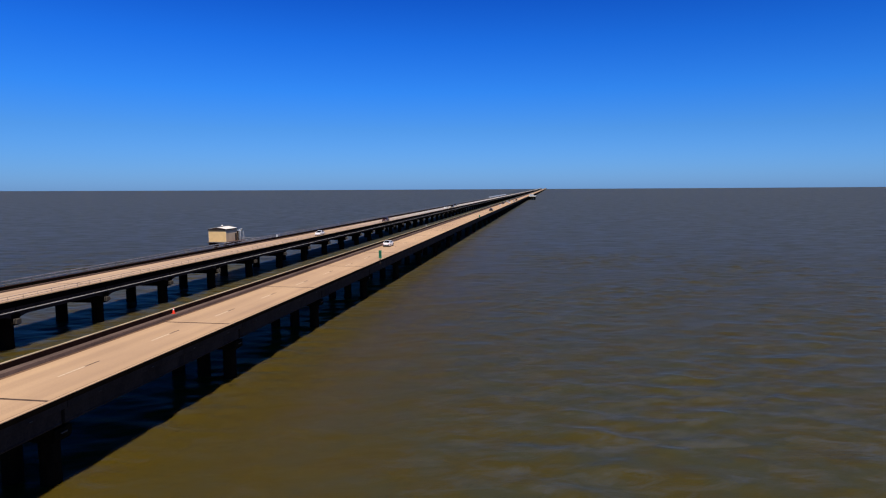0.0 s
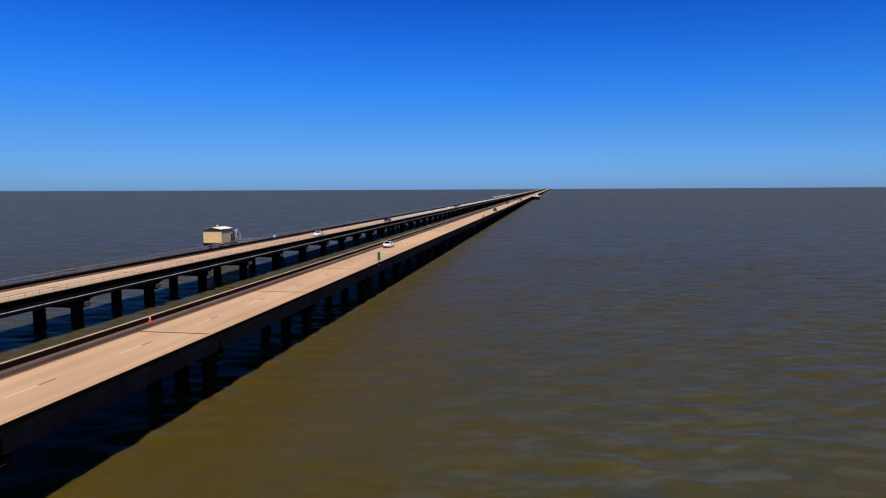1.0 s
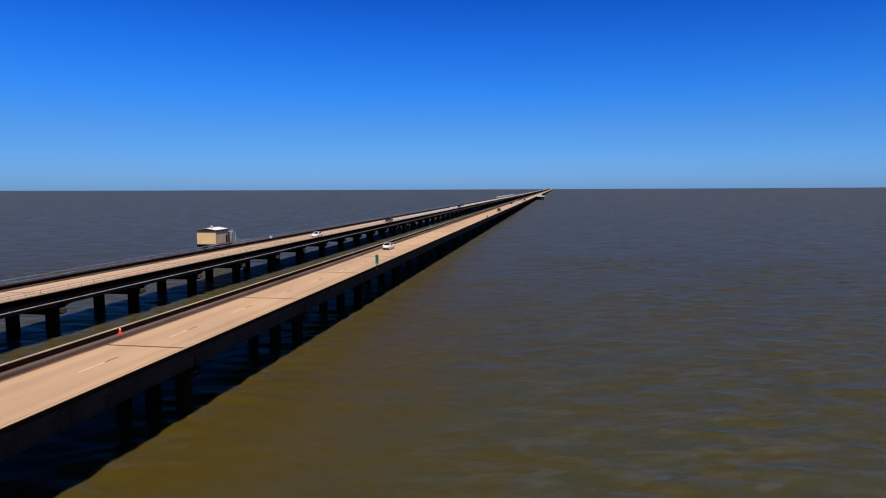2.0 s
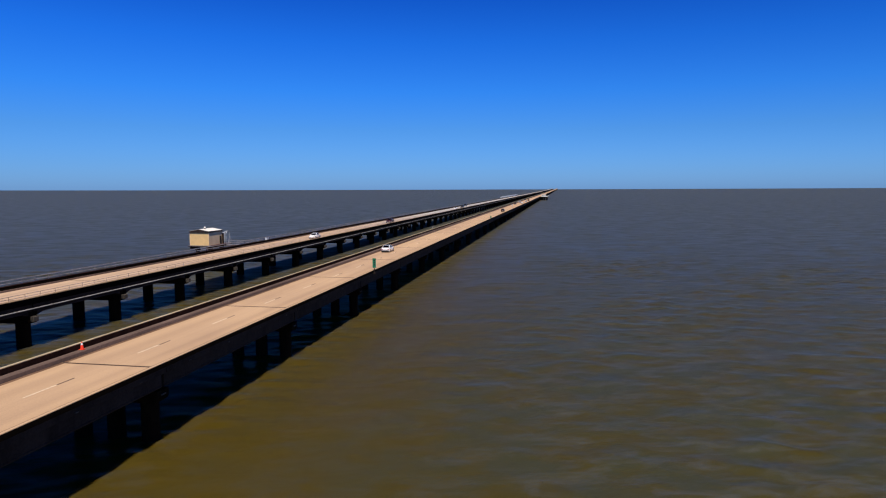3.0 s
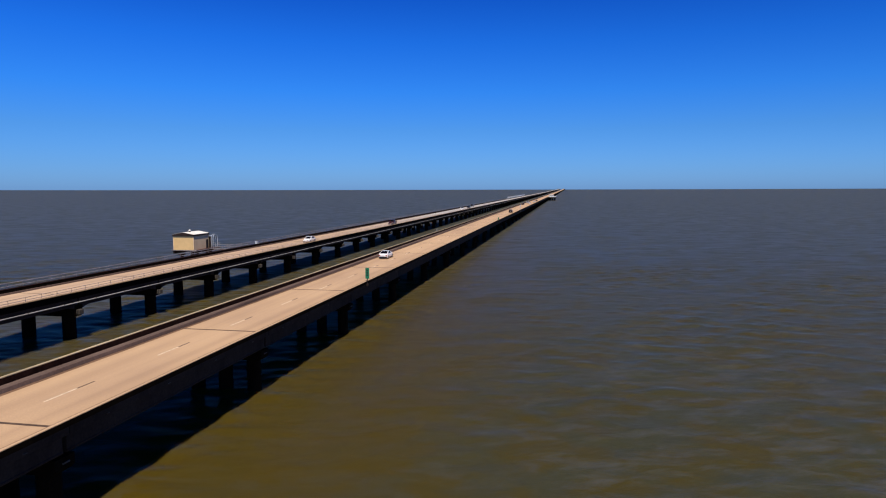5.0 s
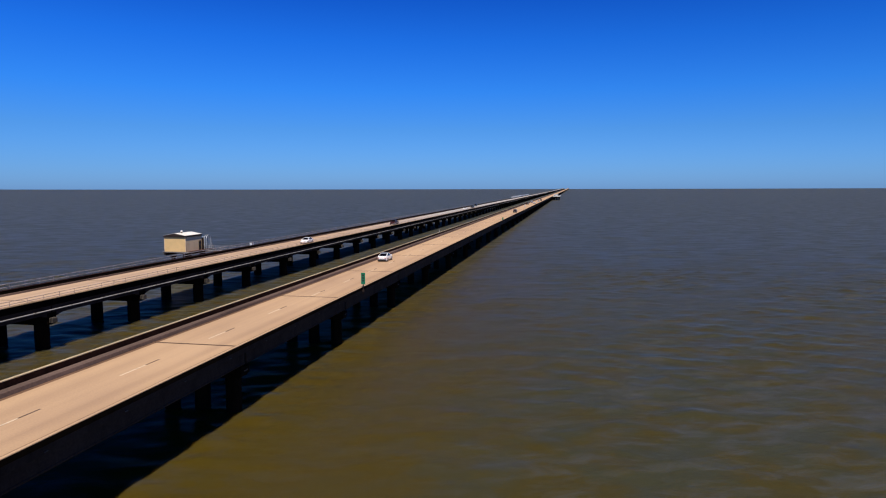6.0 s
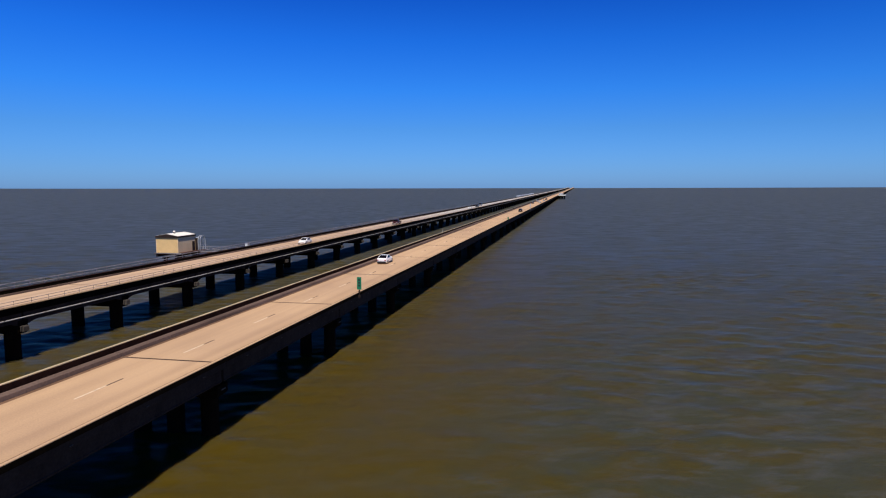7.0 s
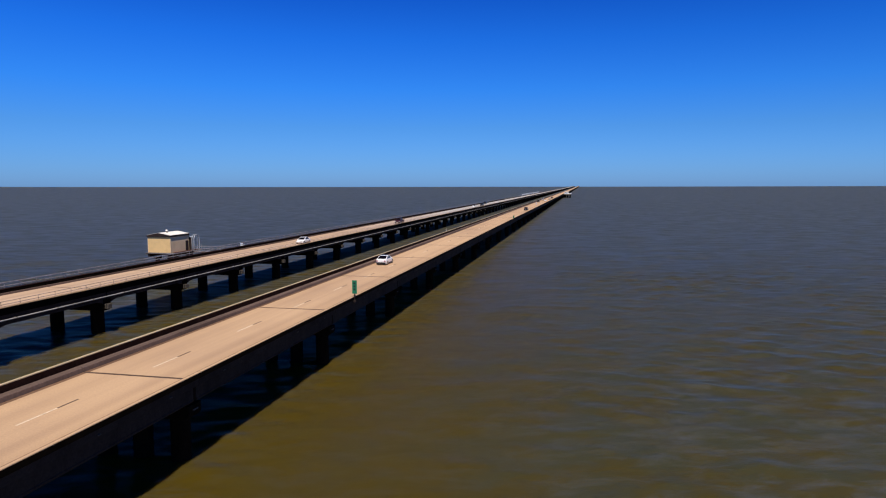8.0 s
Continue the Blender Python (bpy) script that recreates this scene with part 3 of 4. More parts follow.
def meshes_old_span():
    L = OSPAN - 0.02
    d = {}
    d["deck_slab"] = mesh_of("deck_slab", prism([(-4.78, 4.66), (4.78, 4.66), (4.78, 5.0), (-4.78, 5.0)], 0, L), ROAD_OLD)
    for s, nm in ((-1, "west"), (1, "east")):
        d["kerb_" + nm] = mesh_of("kerb", prism([(s * 4.27, 5.003), (s * 4.56, 5.003), (s * 4.56, 5.24), (s * 4.31, 5.24)], 0.02, L - 0.02), KERB)
        top = 5.42 if s > 0 else 5.66
        d["parapet_" + nm] = mesh_of("parapet_wall", prism([(s * 4.60, 5.003), (s * 4.80, 5.003), (s * 4.80, 4.64), (s * 4.86, 4.64), (s * 4.86, top), (s * 4.64, top)], 0.02, L - 0.02), FACE_SHADED)
        d["coping_" + nm] = mesh_of("coping", box(s * 4.81 - 0.21, s * 4.81 + 0.21, 0.02, L - 0.02, top + 0.003, top + 0.10, bevel=0.02), COPING_TAN if s > 0 else COPING_BROWN)
    d["rail"] = mesh_of("rail", box(-0.03, 0.03, 0, L, -0.035, 0.035, bevel=0.01), RAIL)
    d["rail_grey"] = mesh_of("rail", box(-0.05, 0.05, 0, L, -0.055, 0.055, bevel=0.015), RAIL_DARK)
    d["post"] = mesh_of("rail_post", box(-0.025, 0.025, -0.022, 0.022, 5.52, 6.10, bevel=0.008), RAIL)
    d["post_grey"] = mesh_of("rail_post", box(-0.03, 0.03, -0.035, 0.035, 5.76, 6.50, bevel=0.01), RAIL_DARK)
    d["girder"] = mesh_of("girder", prism([(-0.3, 3.48), (0.3, 3.48), (0.3, 3.7), (0.12, 3.9), (0.12, 4.5), (0.35, 4.655), (-0.35, 4.655), (-0.12, 4.5), (-0.12, 3.9), (-0.3, 3.7)], 0.75, L - 0.75), PILE_SHADED)
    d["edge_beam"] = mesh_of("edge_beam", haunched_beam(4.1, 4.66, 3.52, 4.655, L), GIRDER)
    d["bent_cap"] = mesh_of("bent_cap", prism([(-4.4, 2.2), (4.4, 2.2), (4.6, 2.45), (4.6, 3.72), (-4.6, 3.72), (-4.6, 2.45)], -0.7, 0.7), PILE_SHADED)
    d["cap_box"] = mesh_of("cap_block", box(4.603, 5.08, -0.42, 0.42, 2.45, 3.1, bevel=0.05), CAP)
    d["column"] = mesh_of("support_column", tube((0, 0, WATER - 1.5), (0, 0, 2.2), 0.84, 18), PILE_SHADED)
    d["joint"] = mesh_of("expansion_joint", box(-4.25, 4.25, -0.08, 0.08, 5.004, 5.011), JOINT)
    d["pipe"] = mesh_of("pipe", tube((5.05, 0, 4.12), (5.05, OSPAN, 4.12), 0.075, 10), PIPE)
    d["hanger"] = mesh_of("pipe_hanger", box(4.665, 5.14, -0.05, 0.05, 4.03, 4.21, bevel=0.01), CAP)
    return d


def build_old_bridge():
    d = meshes_old_span()
    for k in range(OK0, OK1):
        y = OFIRST + OSPAN * k
        slab = place("deck_slab", d["deck_slab"], old_bridge, (OX, y + 0.01, 0))
        for nm in ("kerb", "parapet", "coping"):
            for side in ("west", "east"):
                place(d[nm + "_" + side].name.split(".")[0], d[nm + "_" + side], slab)
        place("edge_beam", d["edge_beam"], slab)
        for x in (-4.3, -1.6, 1.4):
            place("girder", d["girder"], slab, (x, 0, 0))
        for z in (5.76, 6.08):
            place("rail", d["rail"], slab, (4.78, 0, z))
        for z in (6.04, 6.46):
            place("rail", d["rail_grey"], slab, (-4.78, 0, z))
        for j in range(7):
            place("rail_post", d["post"], slab, (4.78, 1.22 + 2.44 * j, 0))
            place("rail_post", d["post_grey"], slab, (-4.78, 1.22 + 2.44 * j, 0))
        cap = place("bent_cap", d["bent_cap"], old_bridge, (OX, y, 0))
        for x in (-3.1, 3.1):
            place("support_column", d["column"], cap, (x, 0, 0))
        place("cap_block", d["cap_box"], cap, (0, 0, 0), "pale concrete block at the end of the cap")
        place("expansion_joint", d["joint"], old_bridge, (OX, y, 0))
        pipe = place("pipe", d["pipe"], old_bridge, (OX, y, 0))
        for j in range(3):
            place("pipe_hanger", d["hanger"], pipe, (0, 2.8 + 5.69 * j, 0))


def build_old_bridge_far():
    y0, y1 = OFIRST + OSPAN * OK1, 4900
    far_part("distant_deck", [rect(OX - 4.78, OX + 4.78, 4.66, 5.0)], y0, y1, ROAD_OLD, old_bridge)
    far_part("distant_parapet", [rect(OX + 4.62, OX + 4.86, 4.64, 5.42), rect(OX - 4.86, OX - 4.62, 4.64, 5.66)], y0, y1, PARAPET, old_bridge)
    far_part("distant_coping", [rect(OX + 4.60, OX + 5.02, 5.423, 5.52)], y0, y1, COPING_TAN, old_bridge)
    far_part("distant_brown_coping", [rect(OX - 5.02, OX - 4.60, 5.663, 5.76)], y0, y1, COPING_BROWN, old_bridge)
    far_part("distant_rail", [rect(OX + 4.74, OX + 4.82, z, z + 0.09) for z in (5.72, 6.04)], y0, y1, RAIL, old_bridge)
    far_part("distant_dull_rail", [rect(OX - 4.83, OX - 4.73, z, z + 0.11) for z in (5.985, 6.405)], y0, y1, RAIL_DARK, old_bridge)
    far_part("distant_girder", [rect(OX + 4.1, OX + 4.66, 3.5, 4.655), rect(OX - 4.6, OX - 4.0, 3.5, 4.655)], y0, y1, GIRDER, old_bridge)
    far_part("distant_pipe", [rect(OX + 4.98, OX + 5.12, 4.05, 4.19)], y0, y1, PIPE, old_bridge)
    far_bents("distant_bent", y0, y1, OSPAN, (OX - 3.1, OX + 3.1), OX - 5, OX + 5, old_bridge, PILE_SHADED)



# ---------------------------------------------------------------- pump house on its platform beside the older bridge
HX0, HX1, HY0, HY1, HZ0, HZ1 = -56.7, -51.5, 161.3, 167.7, 4.72, 8.0


def build_pump_house():
    h = thing("pump_house", "small cream pump house with a low white gable roof", "building")
    t = 0.18
    part("front_wall", box(HX0, HX1, HY0, HY0 + t, HZ0, HZ1), WALL_CREAM, h, "cream-yellow front wall")
    part("back_wall", box(HX0, HX1, HY1 - t, HY1, HZ0, HZ1), WALL_CREAM, h)
    part("side_wall", box(HX0, HX0 + t, HY0 + t, HY1 - t, HZ0, HZ1), WALL_SUNNED, h)
    side = part("side_wall", box(HX1 - t, HX1, HY0 + t, HY1 - t, HZ0, HZ1), WALL_SUNNED, h, "pale side wall under the eave")
    for x in (HX0 - 0.02, HX1 - 0.10):
        part("corner_board", box(x, x + 0.12, HY0 - 0.02, HY0 + 0.10, HZ0, HZ1), WALL_SUNNED, h)
    # door near the back of the long side
    part("door", box(HX1 + 0.003, HX1 + 0.05, HY1 - 1.25, HY1 - 0.3, HZ0 + 0.03, HZ0 + 2.1, bevel=0.01), FASCIA, side, "dark door")
    xm, o, z = (HX0 + HX1) / 2, 0.08, HZ1
    ridge = z + 0.72
    bm = prism([(HX0 - o, z + 0.24), (xm, ridge), (HX1 + o, z + 0.24), (HX1 + o, z + 0.31), (xm, ridge + 0.07), (HX0 - o, z + 0.31)], HY0 - 0.12, HY1 + o)
    roof = part("roof", bm, ROOF, h, "white low-pitched roof")
    for y in (HY0 - 0.18, HY1 + o):
        part("fascia", prism([(HX0 - o, z - 0.08), (HX1 + o, z - 0.08), (HX1 + o, z + 0.27), (xm, ridge + 0.03), (HX0 - o, z + 0.27)], y, y + 0.06), FASCIA, roof, "dark brown fascia board")
    for x in (HX0 - o - 0.05, HX1 + o):
        part("fascia", box(x, x + 0.05, HY0 - 0.12, HY1 + o, z - 0.08, z + 0.27), FASCIA, roof)
    part("soffit", box(HX0 - o, HX1 + o, HY0 - 0.12, HY1 + o, z - 0.05, z + 0.02), FASCIA, roof)
    bm = tube((xm + 0.3, HY0 + 2.2, ridge - 0.1), (xm + 0.3, HY0 + 2.2, ridge + 0.28), 0.20, 12)
    part("roof_vent", bm, FASCIA, roof, "dark vent pipe")
    bm = bmesh.new()
    bmesh.ops.create_uvsphere(bm, u_segments=12, v_segments=8, radius=0.24, matrix=Matrix.Translation((xm + 0.3, HY0 + 2.2, ridge + 0.36)))
    part("vent_cowl", bm, ROOF, roof)


def build_pump_platform():
    p = thing("pump_platform", "dark timber and concrete platform on piles over the water", "platform")
    part("platform_slab", box(HX0 - 0.3, HX1 + 0.9, HY0 - 0.35, HY1 + 3.4, 4.42, 4.70, bevel=0.03), RUST, p)
    for x in (HX0 + 0.2, HX1 - 0.4):
        part("platform_beam", box(x - 0.2, x + 0.2, HY0 - 0.2, HY1 + 3.2, 3.85, 4.415), GIRDER, p)
    for x in (HX0 + 1.7, HX1 - 0.4):
        for y in (HY0 + 0.6, HY1 + 0.6):
            part("support_column", tube((x, y, WATER - 1.5), (x, y, 3.85), 0.42, 14), PILE_SHADED, p)
            part("column_cap", box(x - 0.6, x + 0.6, y - 0.5, y + 0.5, 3.5, 3.845), PILE_SHADED, p)
    # handrail round the open back part
    part("edge_strip", box(HX0 - 0.3, HX1 + 0.9, HY0 - 0.41, HY0 - 0.353, 4.60, 4.71), PIPE, p)
    y0, y1, x0, x1 = HY1 + 0.3, HY1 + 3.3, HX0 - 0.6, HX1 + 0.8
    for x, y in ((x0, y0), (x0, y1), (x1, y1), ((x0 + x1) / 2, y1), (x1, y0)):
        part("rail_post", tube((x, y, 4.7), (x, y, 5.7), 0.04, 8), RAIL_DARK, p)
    for z in (5.2, 5.68):
        part("handrail", tube((x0, y1, z), (x1, y1, z), 0.035, 8), RAIL_DARK, p)
        part("handrail", tube((x0, y0, z), (x0, y1, z), 0.035, 8), RAIL_DARK, p)


def arch(name, pts, r, parent, material):
    cu = bmesh.new()
    for a, b in zip(pts, pts[1:]):
        add_tube(cu, a, b, r, 10)
    return part(name, cu, material, parent)


def build_pipes():
    w = thing("discharge_pipes", "white arched discharge pipes behind the pump house", "pipe")
    for j, x in enumerate((-51.2, -50.9)):
        y0 = 168.3 + 0.3 * j
        pts = [(x, y0 + 1.0 - 1.0 * math.cos(a), 6.9 + 1.0 * math.sin(a)) for a in np.linspace(0, math.pi, 9)]
        pts = [(x, y0, 4.7)] + pts + [(x, y0 + 2.0, 4.7)]
        arch("arched_pipe", pts, 0.065, w, STEEL)
    part("pump_casing", tube((-51.6, 168.4, 4.7), (-51.6, 168.4, 7.4), 0.32, 14), FASCIA, w, "dark upright pump casing")
    part("flange", tube((-51.6, 168.4, 7.4), (-51.6, 168.4, 7.55), 0.42, 14), STEEL, w)


def build_gangway():
    g = thing("gangway", "narrow grey steel gangway joining platform and bridge", "walkway")
    x0, x1, y = HX1 + 0.9, OX - 4.95, 168.4
    part("walkway_grating", box(x0, x1, y - 0.45, y + 0.45, 4.36, 4.46), RAIL_DARK, g)
    for s in (-0.45, 0.45):
        part("stringer", box(x0, x1, y + s - 0.05, y + s + 0.05, 4.16, 4.355), KERB, g)
        for z in (4.95, 5.45):
            part("handrail", tube((x0, y + s, z), (x1, y + s, z), 0.03, 8), RAIL_DARK, g)
        for i in range(7):
            x = x0 + 0.1 + (x1 - x0 - 0.2) * i / 6
            part("rail_post", tube((x, y + s, 4.46), (x, y + s, 5.46), 0.03, 8), RAIL_DARK, g)
    b = thing("control_cabinet", "small white control cabinet on the bridge edge", "cabinet", at=(OX - 5.35, 169.6, 4.8))
    part("housing", box(-0.3, 0.3, -0.45, 0.45, 0, 1.5, bevel=0.03), SIGN_WHITE, b)
    part("cabinet_lid", box(-0.36, 0.36, -0.5, 0.5, 1.503, 1.58, bevel=0.02), STEEL, b)
    part("bracket", box(-0.25, 0.42, -0.3, 0.3, -0.12, -0.003), RUST, b)


# ---------------------------------------------------------------- road furniture
def build_mile_sign(y, w, z0, z1, label):
    m = thing("mile_marker_sign", label, "road sign", at=(4.78, y, 0))
    part("sign_plate", box(-w / 2, w / 2, -0.02, 0.02, z0, z1, bevel=0.008), GREEN, m, "tall narrow green plate")
    h = (z1 - z0) / 4
    for i in range(3):
        zc = z1 - h * (0.9 + 0.9 * i)
        part("marking", box(-w * 0.22, w * 0.22, -0.027, -0.022, zc - h * 0.3, zc + h * 0.3), SIGN_DARK, m, "dark bar in place of a numeral")
    part("post", box(-0.04, 0.04, 0.022, 0.10, 4.75, z1 - 0.1), FASCIA, m)
    part("post_bracket", box(-0.13, 0.13, -0.06, 0.12, 4.95, 5.2, bevel=0.01), FASCIA, m)
    # added dark block on the post below the plate
    part("reflector", box(-0.06, 0.06, -0.03, -0.0, z0 - 0.28, z0 - 0.08), FASCIA, m)


def build_roadside_post(y):
    p = thing("roadside_sign", "pale sign board on a slim pole far along the outer parapet", "road sign", at=(4.75, y, 0))
    part("pole", tube((0, 0, 4.8), (0, 0, 8.3), 0.09, 10), STEEL, p)
    part("sign_board", box(-0.3, 0.3, -0.13, -0.095, 7.3, 8.5, bevel=0.01), STEEL, p)
    part("bracket", box(-0.15, 0.12, -0.09, 0.12, 5.0, 5.3), FASCIA, p)


def build_delineator(y):
    d = thing("marker_post", "slim white marker post on the inner parapet", "marker post", at=(-5.49, y, 5.91))
    part("post", box(-0.05, 0.05, -0.03, 0.03, 0, 0.75, bevel=0.008), SIGN_WHITE, d)
    part("foot", box(-0.1, 0.1, -0.1, 0.1, 0.0, 0.03), RAIL_DARK, d)


def build_cone():
    c = thing("traffic_cone", "red-orange traffic cone with a white collar on the kerb", "traffic cone", at=(-5.14, 60.3, 5.368))
    part("base", box(-0.19, 0.19, -0.19, 0.19, 0, 0.035, bevel=0.01), ORANGE, c)
    part("cone_body", tube((0, 0, 0.035), (0, 0, 0.40), 0.15, 16, 0.085), ORANGE, c)
    part("collar", tube((0, 0, 0.403), (0, 0, 0.55), 0.084, 16, 0.055), SIGN_WHITE, c, "white reflective collar")
    part("tip", tube((0, 0, 0.553), (0, 0, 0.68), 0.053, 16, 0.025), ORANGE, c)


# ---------------------------------------------------------------- vehicles
def loft(sections):
    """sections: (y, half width low, half width high, z low, z high) from tail to nose."""
    bm = bmesh.new()
    rings = []
    for y, wl_, wh, zl, zh in sections:
        r = 0.09
        prof = [(-wl_, zl), (-wl_ - 0.02, zl + (zh - zl) * 0.5), (-wh, zh - r), (-wh + r, zh), (wh - r, zh), (wh, zh - r), (wl_ + 0.02, zl + (zh - zl) * 0.5), (wl_, zl)]
        rings.append([bm.verts.new((x, y, z)) for x, z in prof])
    for a, b in zip(rings, rings[1:]):
        for i in range(8):
            bm.faces.new((a[i], a[(i + 1) % 8], b[(i + 1) % 8], b[i]))
    bm.faces.new(rings[0][::-1])
    bm.faces.new(rings[-1])
    bmesh.ops.recalc_face_normals(bm, faces=bm.faces)
    return bm


def quad_panel(pts, depth):
    """A pane set on four corners, given some depth."""
    bm = bmesh.new()
    p = [Vector(q) for q in pts]
    nrm = (p[1] - p[0]).cross(p[3] - p[0]).normalized() * depth
    a = [bm.verts.new(q) for q in p]
    b = [bm.verts.new(q + nrm) for q in p]
    bm.faces.new(a[::-1]); bm.faces.new(b)
    for i in range(4):
        bm.faces.new((a[i], a[(i + 1) % 4], b[(i + 1) % 4], b[i]))
    bmesh.ops.recalc_face_normals(bm, faces=bm.faces)
    return bm


def wheel(parent, x, y, r):
    t = part("tyre", tube((x - 0.11, y, r), (x + 0.11, y, r), r, 20), BLACK, parent)
    s = 1 if x > 0 else -1
    part("rim", tube((x + s * 0.112, y, r), (x + s * 0.125, y, r), r * 0.62, 14), CHROME, t)


def car(name, label, category, colour, at, turn=0.0, kind="sedan"):
    c = thing(name, label, category, "cars on the causeway", at=at)
    c.rotation_euler = (0, 0, radians(turn))
    if kind == "sedan":
        L, W, H, r = 4.6, 0.9, 1.48, 0.34
        body = [(-2.3, 0.74, 0.72, 0.40, 0.86), (-2.2, 0.83, 0.80, 0.28, 0.99), (-1.9, 0.88, 0.84, 0.24, 1.02), (-1.35, 0.9, 0.87, 0.22, 1.0), (-0.2, 0.9, 0.88, 0.2, 0.95), (0.9, 0.9, 0.87, 0.2, 0.93), (1.5, 0.89, 0.83, 0.22, 0.86), (2.05, 0.83, 0.76, 0.26, 0.75), (2.25, 0.72, 0.66, 0.32, 0.66), (2.32, 0.58, 0.54, 0.38, 0.58)]
        cab = [(-2.02, 1.0), (-0.72, H), (0.12, H), (1.22, 0.93)]
        axles = (-1.35, 1.42)
    elif kind == "suv":
        L, W, H, r = 4.8, 0.95, 1.78, 0.38
        body = [(-2.4, 0.84, 0.84, 0.45, 1.1), (-2.3, 0.92, 0.92, 0.32, 1.16), (-1.5, 0.95, 0.94, 0.28, 1.16), (1.0, 0.95, 0.94, 0.28, 1.12), (1.95, 0.92, 0.88, 0.28, 1.04), (2.3, 0.84, 0.8, 0.34, 0.9), (2.4, 0.7, 0.68, 0.42, 0.74)]
        cab = [(-2.32, 1.14), (-1.95, H), (0.5, H), (1.25, 1.1)]
        axles = (-1.42, 1.45)
    else:
        L, W, H, r = 5.8, 0.98, 1.9, 0.4
        body = [(-0.5, 0.97, 0.97, 0.38, 1.2), (1.5, 0.97, 0.96, 0.38, 1.2), (2.5, 0.95, 0.92, 0.38, 1.14), (2.85, 0.88, 0.86, 0.42, 1.0), (2.9, 0.8, 0.78, 0.5, 0.86)]
        cab = [(-0.48, 1.18), (-0.3, H), (0.95, H), (1.6, 1.18)]
        axles = (-1.85, 1.9)
    part("body", loft(body), colour, c)
    (a0, za), (a1, zb), (a2, zc), (a3, zd) = cab
    wl_, wh = W - 0.06, W - 0.24
    # cabin shell with panes set into its slopes
    low = [Vector(p) for p in ((-wl_, a0, za), (wl_, a0, za), (wl_, a3, zd), (-wl_, a3, zd))]
    top = [Vector(p) for p in ((-wh, a1, zb), (wh, a1, zb), (wh, a2, zc), (-wh, a2, zc))]
    bm = bmesh.new()
    lo = [bm.verts.new(p - Vector((0, 0, 0.12))) for p in low]
    md = [bm.verts.new(p) for p in low]
    hi = [bm.verts.new(p) for p in top]
    for r0, r1 in ((lo, md), (md, hi)):
        for i in range(4):
            bm.faces.new((r0[i], r0[(i + 1) % 4], r1[(i + 1) % 4], r1[i]))
    bm.faces.new(lo[::-1])
    crown = bm.faces.new(hi)
    bmesh.ops.bevel(bm, geom=list(crown.edges), offset=0.05, segments=2, affect="EDGES", profile=0.5)
    bmesh.ops.recalc_face_normals(bm, faces=bm.faces)
    part("cabin_shell", bm, colour, c)

    def pane(nm, i, u0, u1, v0, v1):
        j = (i + 1) % 4
        at_uv = lambda u, v: low[i].lerp(low[j], u).lerp(top[i].lerp(top[j], u), v)
        part(nm, quad_panel([at_uv(u0, v0), at_uv(u1, v0), at_uv(u1, v1), at_uv(u0, v1)], 0.012), GLASS, c)

    pane("rear_window", 0, 0.06, 0.94, 0.08, 0.95)
    pane("windscreen", 2, 0.07, 0.93, 0.06, 0.90)
    for i in (1, 3):
        near_end, far_end = (0.14, 0.86) if i == 1 else (0.12, 0.88)
        pane("side_window", i, near_end, 0.48, 0.06, 0.90)
        pane("side_window", i, 0.51, far_end, 0.06, 0.90)
        s = 1 if i == 1 else -1
        part("sill", box(s * W - 0.012, s * W + 0.012, axles[0] + r + 0.06, axles[1] - r - 0.06, 0.24, 0.36, bevel=0.004), BLACK, c)
    for s in (-1, 1):
        part("door_mirror", box(s * (W + 0.08) - 0.09, s * (W + 0.08) + 0.09, a3 - 0.42, a3 - 0.30, zd + 0.02, zd + 0.15, bevel=0.02), colour, c)
        for y in axles:
            wheel(c, s * (W - 0.08), y, r)
    tail = body[0][0]
    if kind == "pickup":
        part("bed_floor", box(-W + 0.04, W - 0.04, -2.88, -0.52, 0.5, 0.72), colour, c)
        for s in (-1, 1):
            part("bed_side", box(s * W - 0.06 if s > 0 else -W, W if s > 0 else -W + 0.06, -2.9, -0.505, 0.45, 1.2, bevel=0.02), colour, c)
        part("tailgate", box(-W + 0.065, W - 0.065, -2.9, -2.84, 0.6, 1.18, bevel=0.02), colour, c)
        tail = -2.9
    # black bumper set low, standing in for the shade under the tail
    part("rear_bumper", box(-W + 0.08, W - 0.08, tail - 0.07, tail - 0.003, 0.20, 0.50, bevel=0.03), BLACK, c)
    z = body[0][4] if kind != "pickup" else 1.1
    for s in (-1, 1):
        part("tail_light", box(s * (W - 0.22) - 0.14, s * (W - 0.22) + 0.14, tail - 0.035, tail - 0.002, z - 0.24, z - 0.08, bevel=0.015), RED_LAMP, c)
        ny, nw, nz = body[-1][0], body[-1][1], body[-1][4]
        part("headlight", box(s * (nw - 0.1) - 0.16, s * (nw - 0.1) + 0.16, ny + 0.001, ny + 0.04, nz - 0.14, nz - 0.02, bevel=0.015), LAMP, c)
    part("plate", box(-0.17, 0.17, tail - 0.02, tail - 0.004, 0.66, 0.80), SIGN_WHITE, c)
    return c


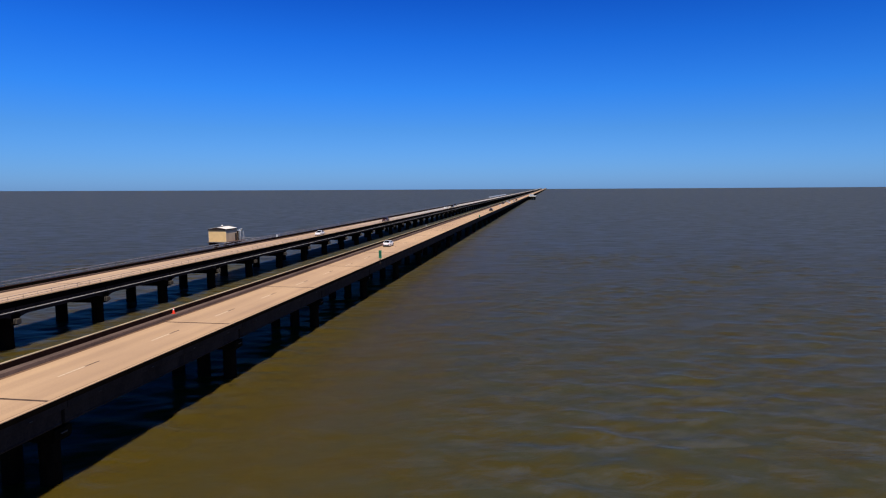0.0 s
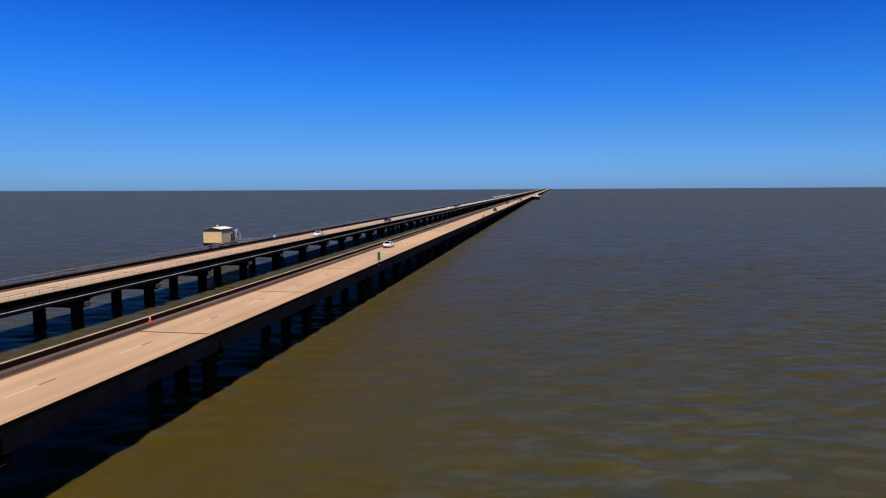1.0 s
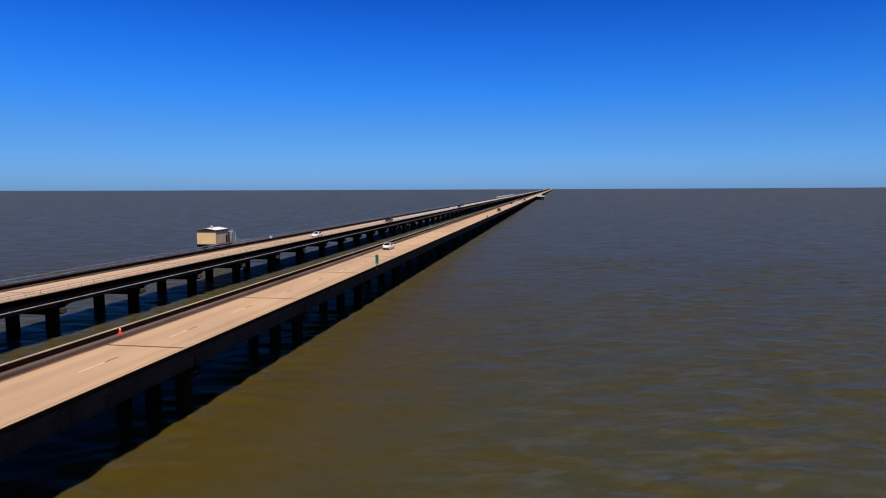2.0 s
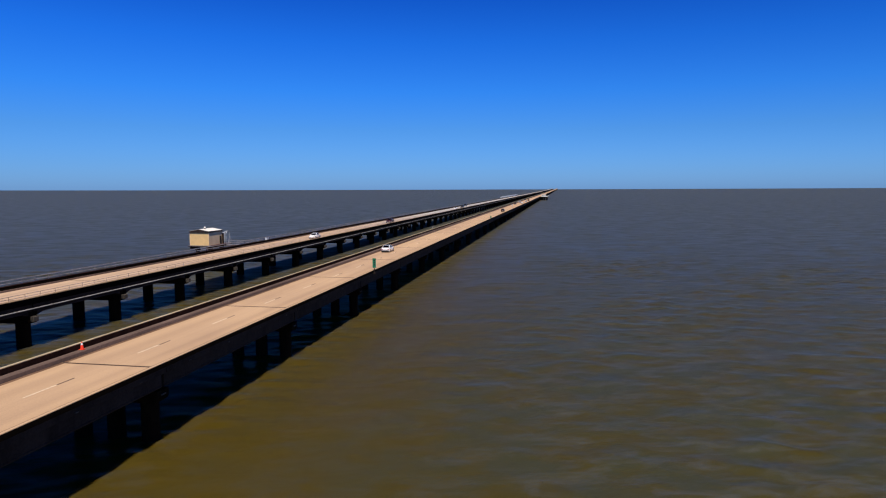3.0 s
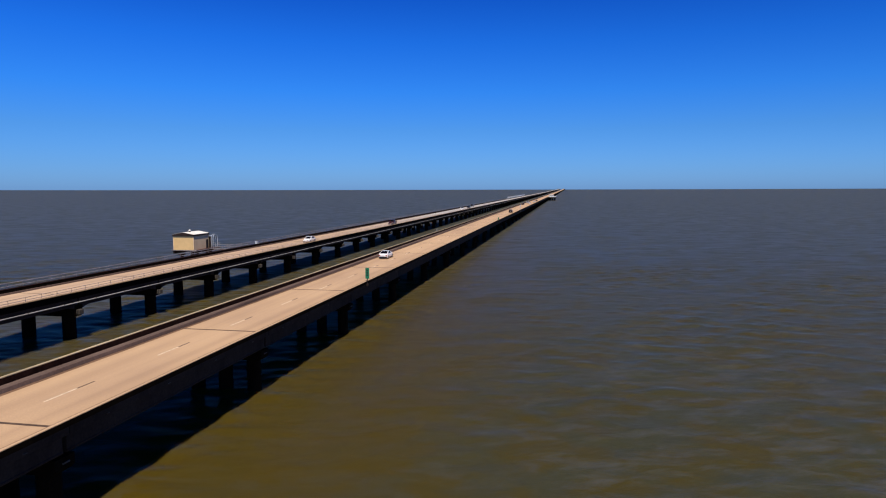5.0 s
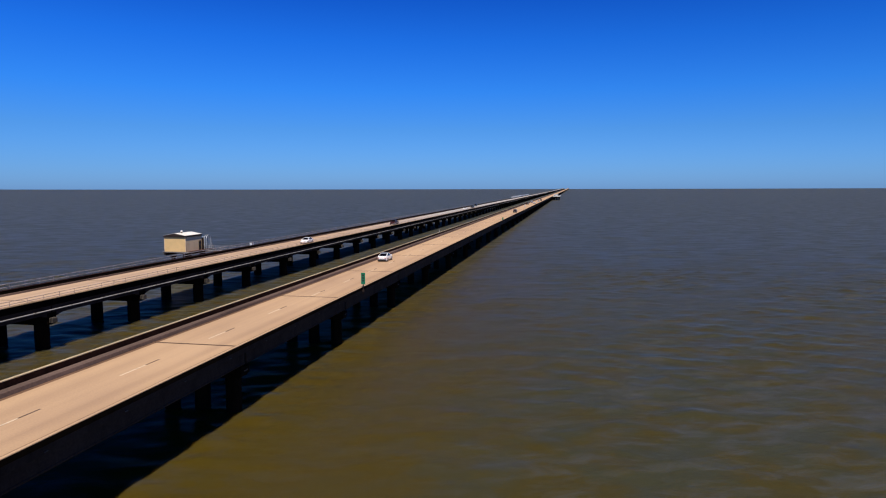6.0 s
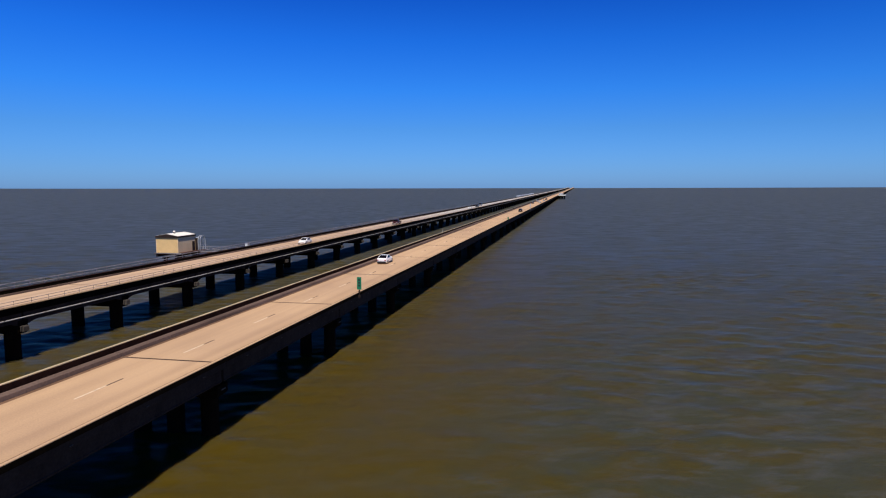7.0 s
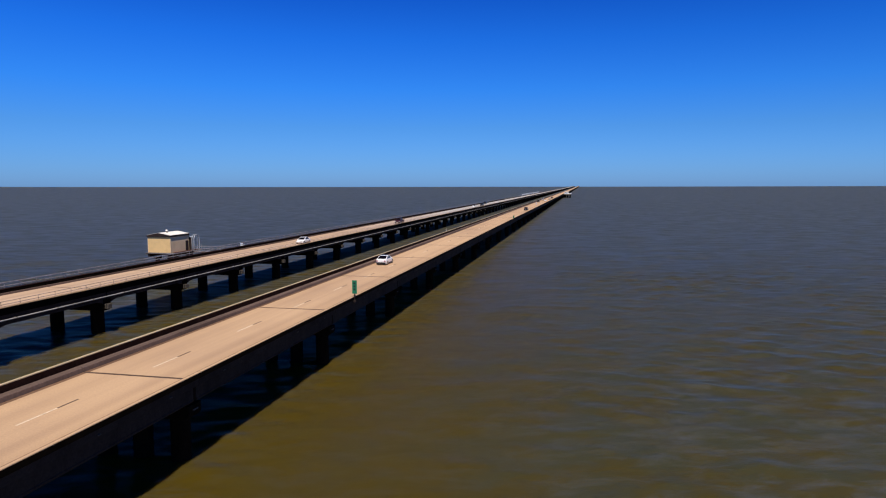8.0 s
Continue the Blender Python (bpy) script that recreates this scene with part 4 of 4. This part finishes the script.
def build_traffic():
    car("sedan", "white four-door sedan driving on the tan roadway", "car", WHITE, (-2.6, 150.0, 5.0))
    car("dark_suv", "black sport utility vehicle on the tan roadway", "car", CHARCOAL, (1.6, 392.0, 5.0), 0, "suv")
    car("dark_suv", "black sport utility vehicle following other traffic", "car", CHARCOAL, (-2.6, 560.0, 5.0 + lift(0, 560)), 0, "suv")
    car("sedan", "white sedan in a far group of traffic", "car", WHITE, (1.6, 585.0, 5.01), 0)
    car("pickup_truck", "silver pickup truck in a far group of traffic", "pickup truck", SILVER, (-2.6, 622.0, 5.01), 0, "pickup")
    car("sedan", "silver sedan in a far group of traffic", "car", SILVER, (1.6, 655.0, 5.01), 0)
    car("dark_suv", "black sport utility vehicle far along the roadway", "car", CHARCOAL, (1.6, 705.0, 5.02), 0, "suv")
    # oncoming traffic on the older bridge
    x = OX + 2.0
    car("sedan", "white sedan coming along the older bridge", "car", WHITE, (x, 184.0, 5.0), 180)
    car("pickup_truck", "dark maroon pickup truck on the older bridge", "pickup truck", MAROON, (x, 266.0, 5.0), 180, "pickup")
    car("sedan", "white sedan far off on the older bridge", "car", WHITE, (x, 432.0, 5.0), 180)
    car("dark_suv", "black sport utility vehicle far off on the older bridge", "car", CHARCOAL, (x, 462.0, 5.0), 180, "suv")
    car("dark_suv", "black sport utility vehicle behind other traffic on the older bridge", "car", CHARCOAL, (x - 4, 505.0, 5.0), 180, "suv")


# ---------------------------------------------------------------- far crossover: widened decks about a kilometre off
def build_crossover():
    c = thing("turnaround_platform", "far pale concrete turnaround built out beside the bridge", "platform")
    z, y0, y1, x1 = lift(0, 1070), 1036, 1104, 15.5
    part("platform_deck", box(4.7, x1, y0, y1, 4.5 + z, 5.0 + z), COPING, c)
    part("platform_wall", box(x1 - 0.3, x1, y0, y1, 5.003 + z, 6.1 + z), SIGN_WHITE, c)
    part("platform_wall", box(4.7, x1 - 0.31, y0, y0 + 0.3, 5.003 + z, 6.1 + z), SIGN_WHITE, c)
    part("platform_beam", box(5.0, x1 - 0.5, y0 + 1, y1 - 1, 3.2 + z, 4.495 + z), PILE_SHADED, c)
    for i in range(5):
        for x in (6.5, 10, 13.5):
            y = y0 + 4 + 15 * i
            part("support_column", tube((x, y, WATER - 1), (x, y, 3.2 + z), 0.7, 10), PILE_SHADED, c)
    h = thing("shelter_building", "small white flat-roofed building on the far turnaround", "building", at=(8.6, 1062, 5.0 + z))
    part("wall", box(-3, 3, -5, 5, 0, 3.0), SIGN_WHITE, h)
    part("roof", box(-3.4, 3.4, -5.4, 5.4, 3.003, 3.3, bevel=0.05), ROOF, h)
    part("door", box(-0.5, 0.5, -5.05, -5.003, 0, 2.1), FASCIA, h)
    for x in (-2.0, 2.0):
        part("window", box(x - 0.6, x + 0.6, -5.04, -5.003, 1.1, 2.2), GLASS, h)
    # white panels stand in for a pale far stretch, sized to fit the view
    b = thing("barrier_wall", "long white strip along the far older bridge", "barrier")
    for i in range(12):
        y = 838 + 27.5 * i
        zz = lift(35, y)
        part("barrier_panel", box(OX - 5.6, OX - 5.2, y, y + 27.2, 4.9 + zz, 7.5 + zz), SIGN_WHITE, b)


build_pump_platform()
build_pump_house()
build_pipes()
build_gangway()
build_mile_sign(114.0, 0.56, 5.95, 7.5, "tall narrow green mile marker on the outer parapet")
build_mile_sign(295.0, 0.5, 5.7, 6.7, "small green marker on the outer parapet far along")
build_roadside_post(424.0)
build_delineator(216.0)
build_cone()
build_traffic()
build_crossover()

build_new_bridge_far()
build_old_bridge_far()
build_old_bridge()
build_new_bridge()
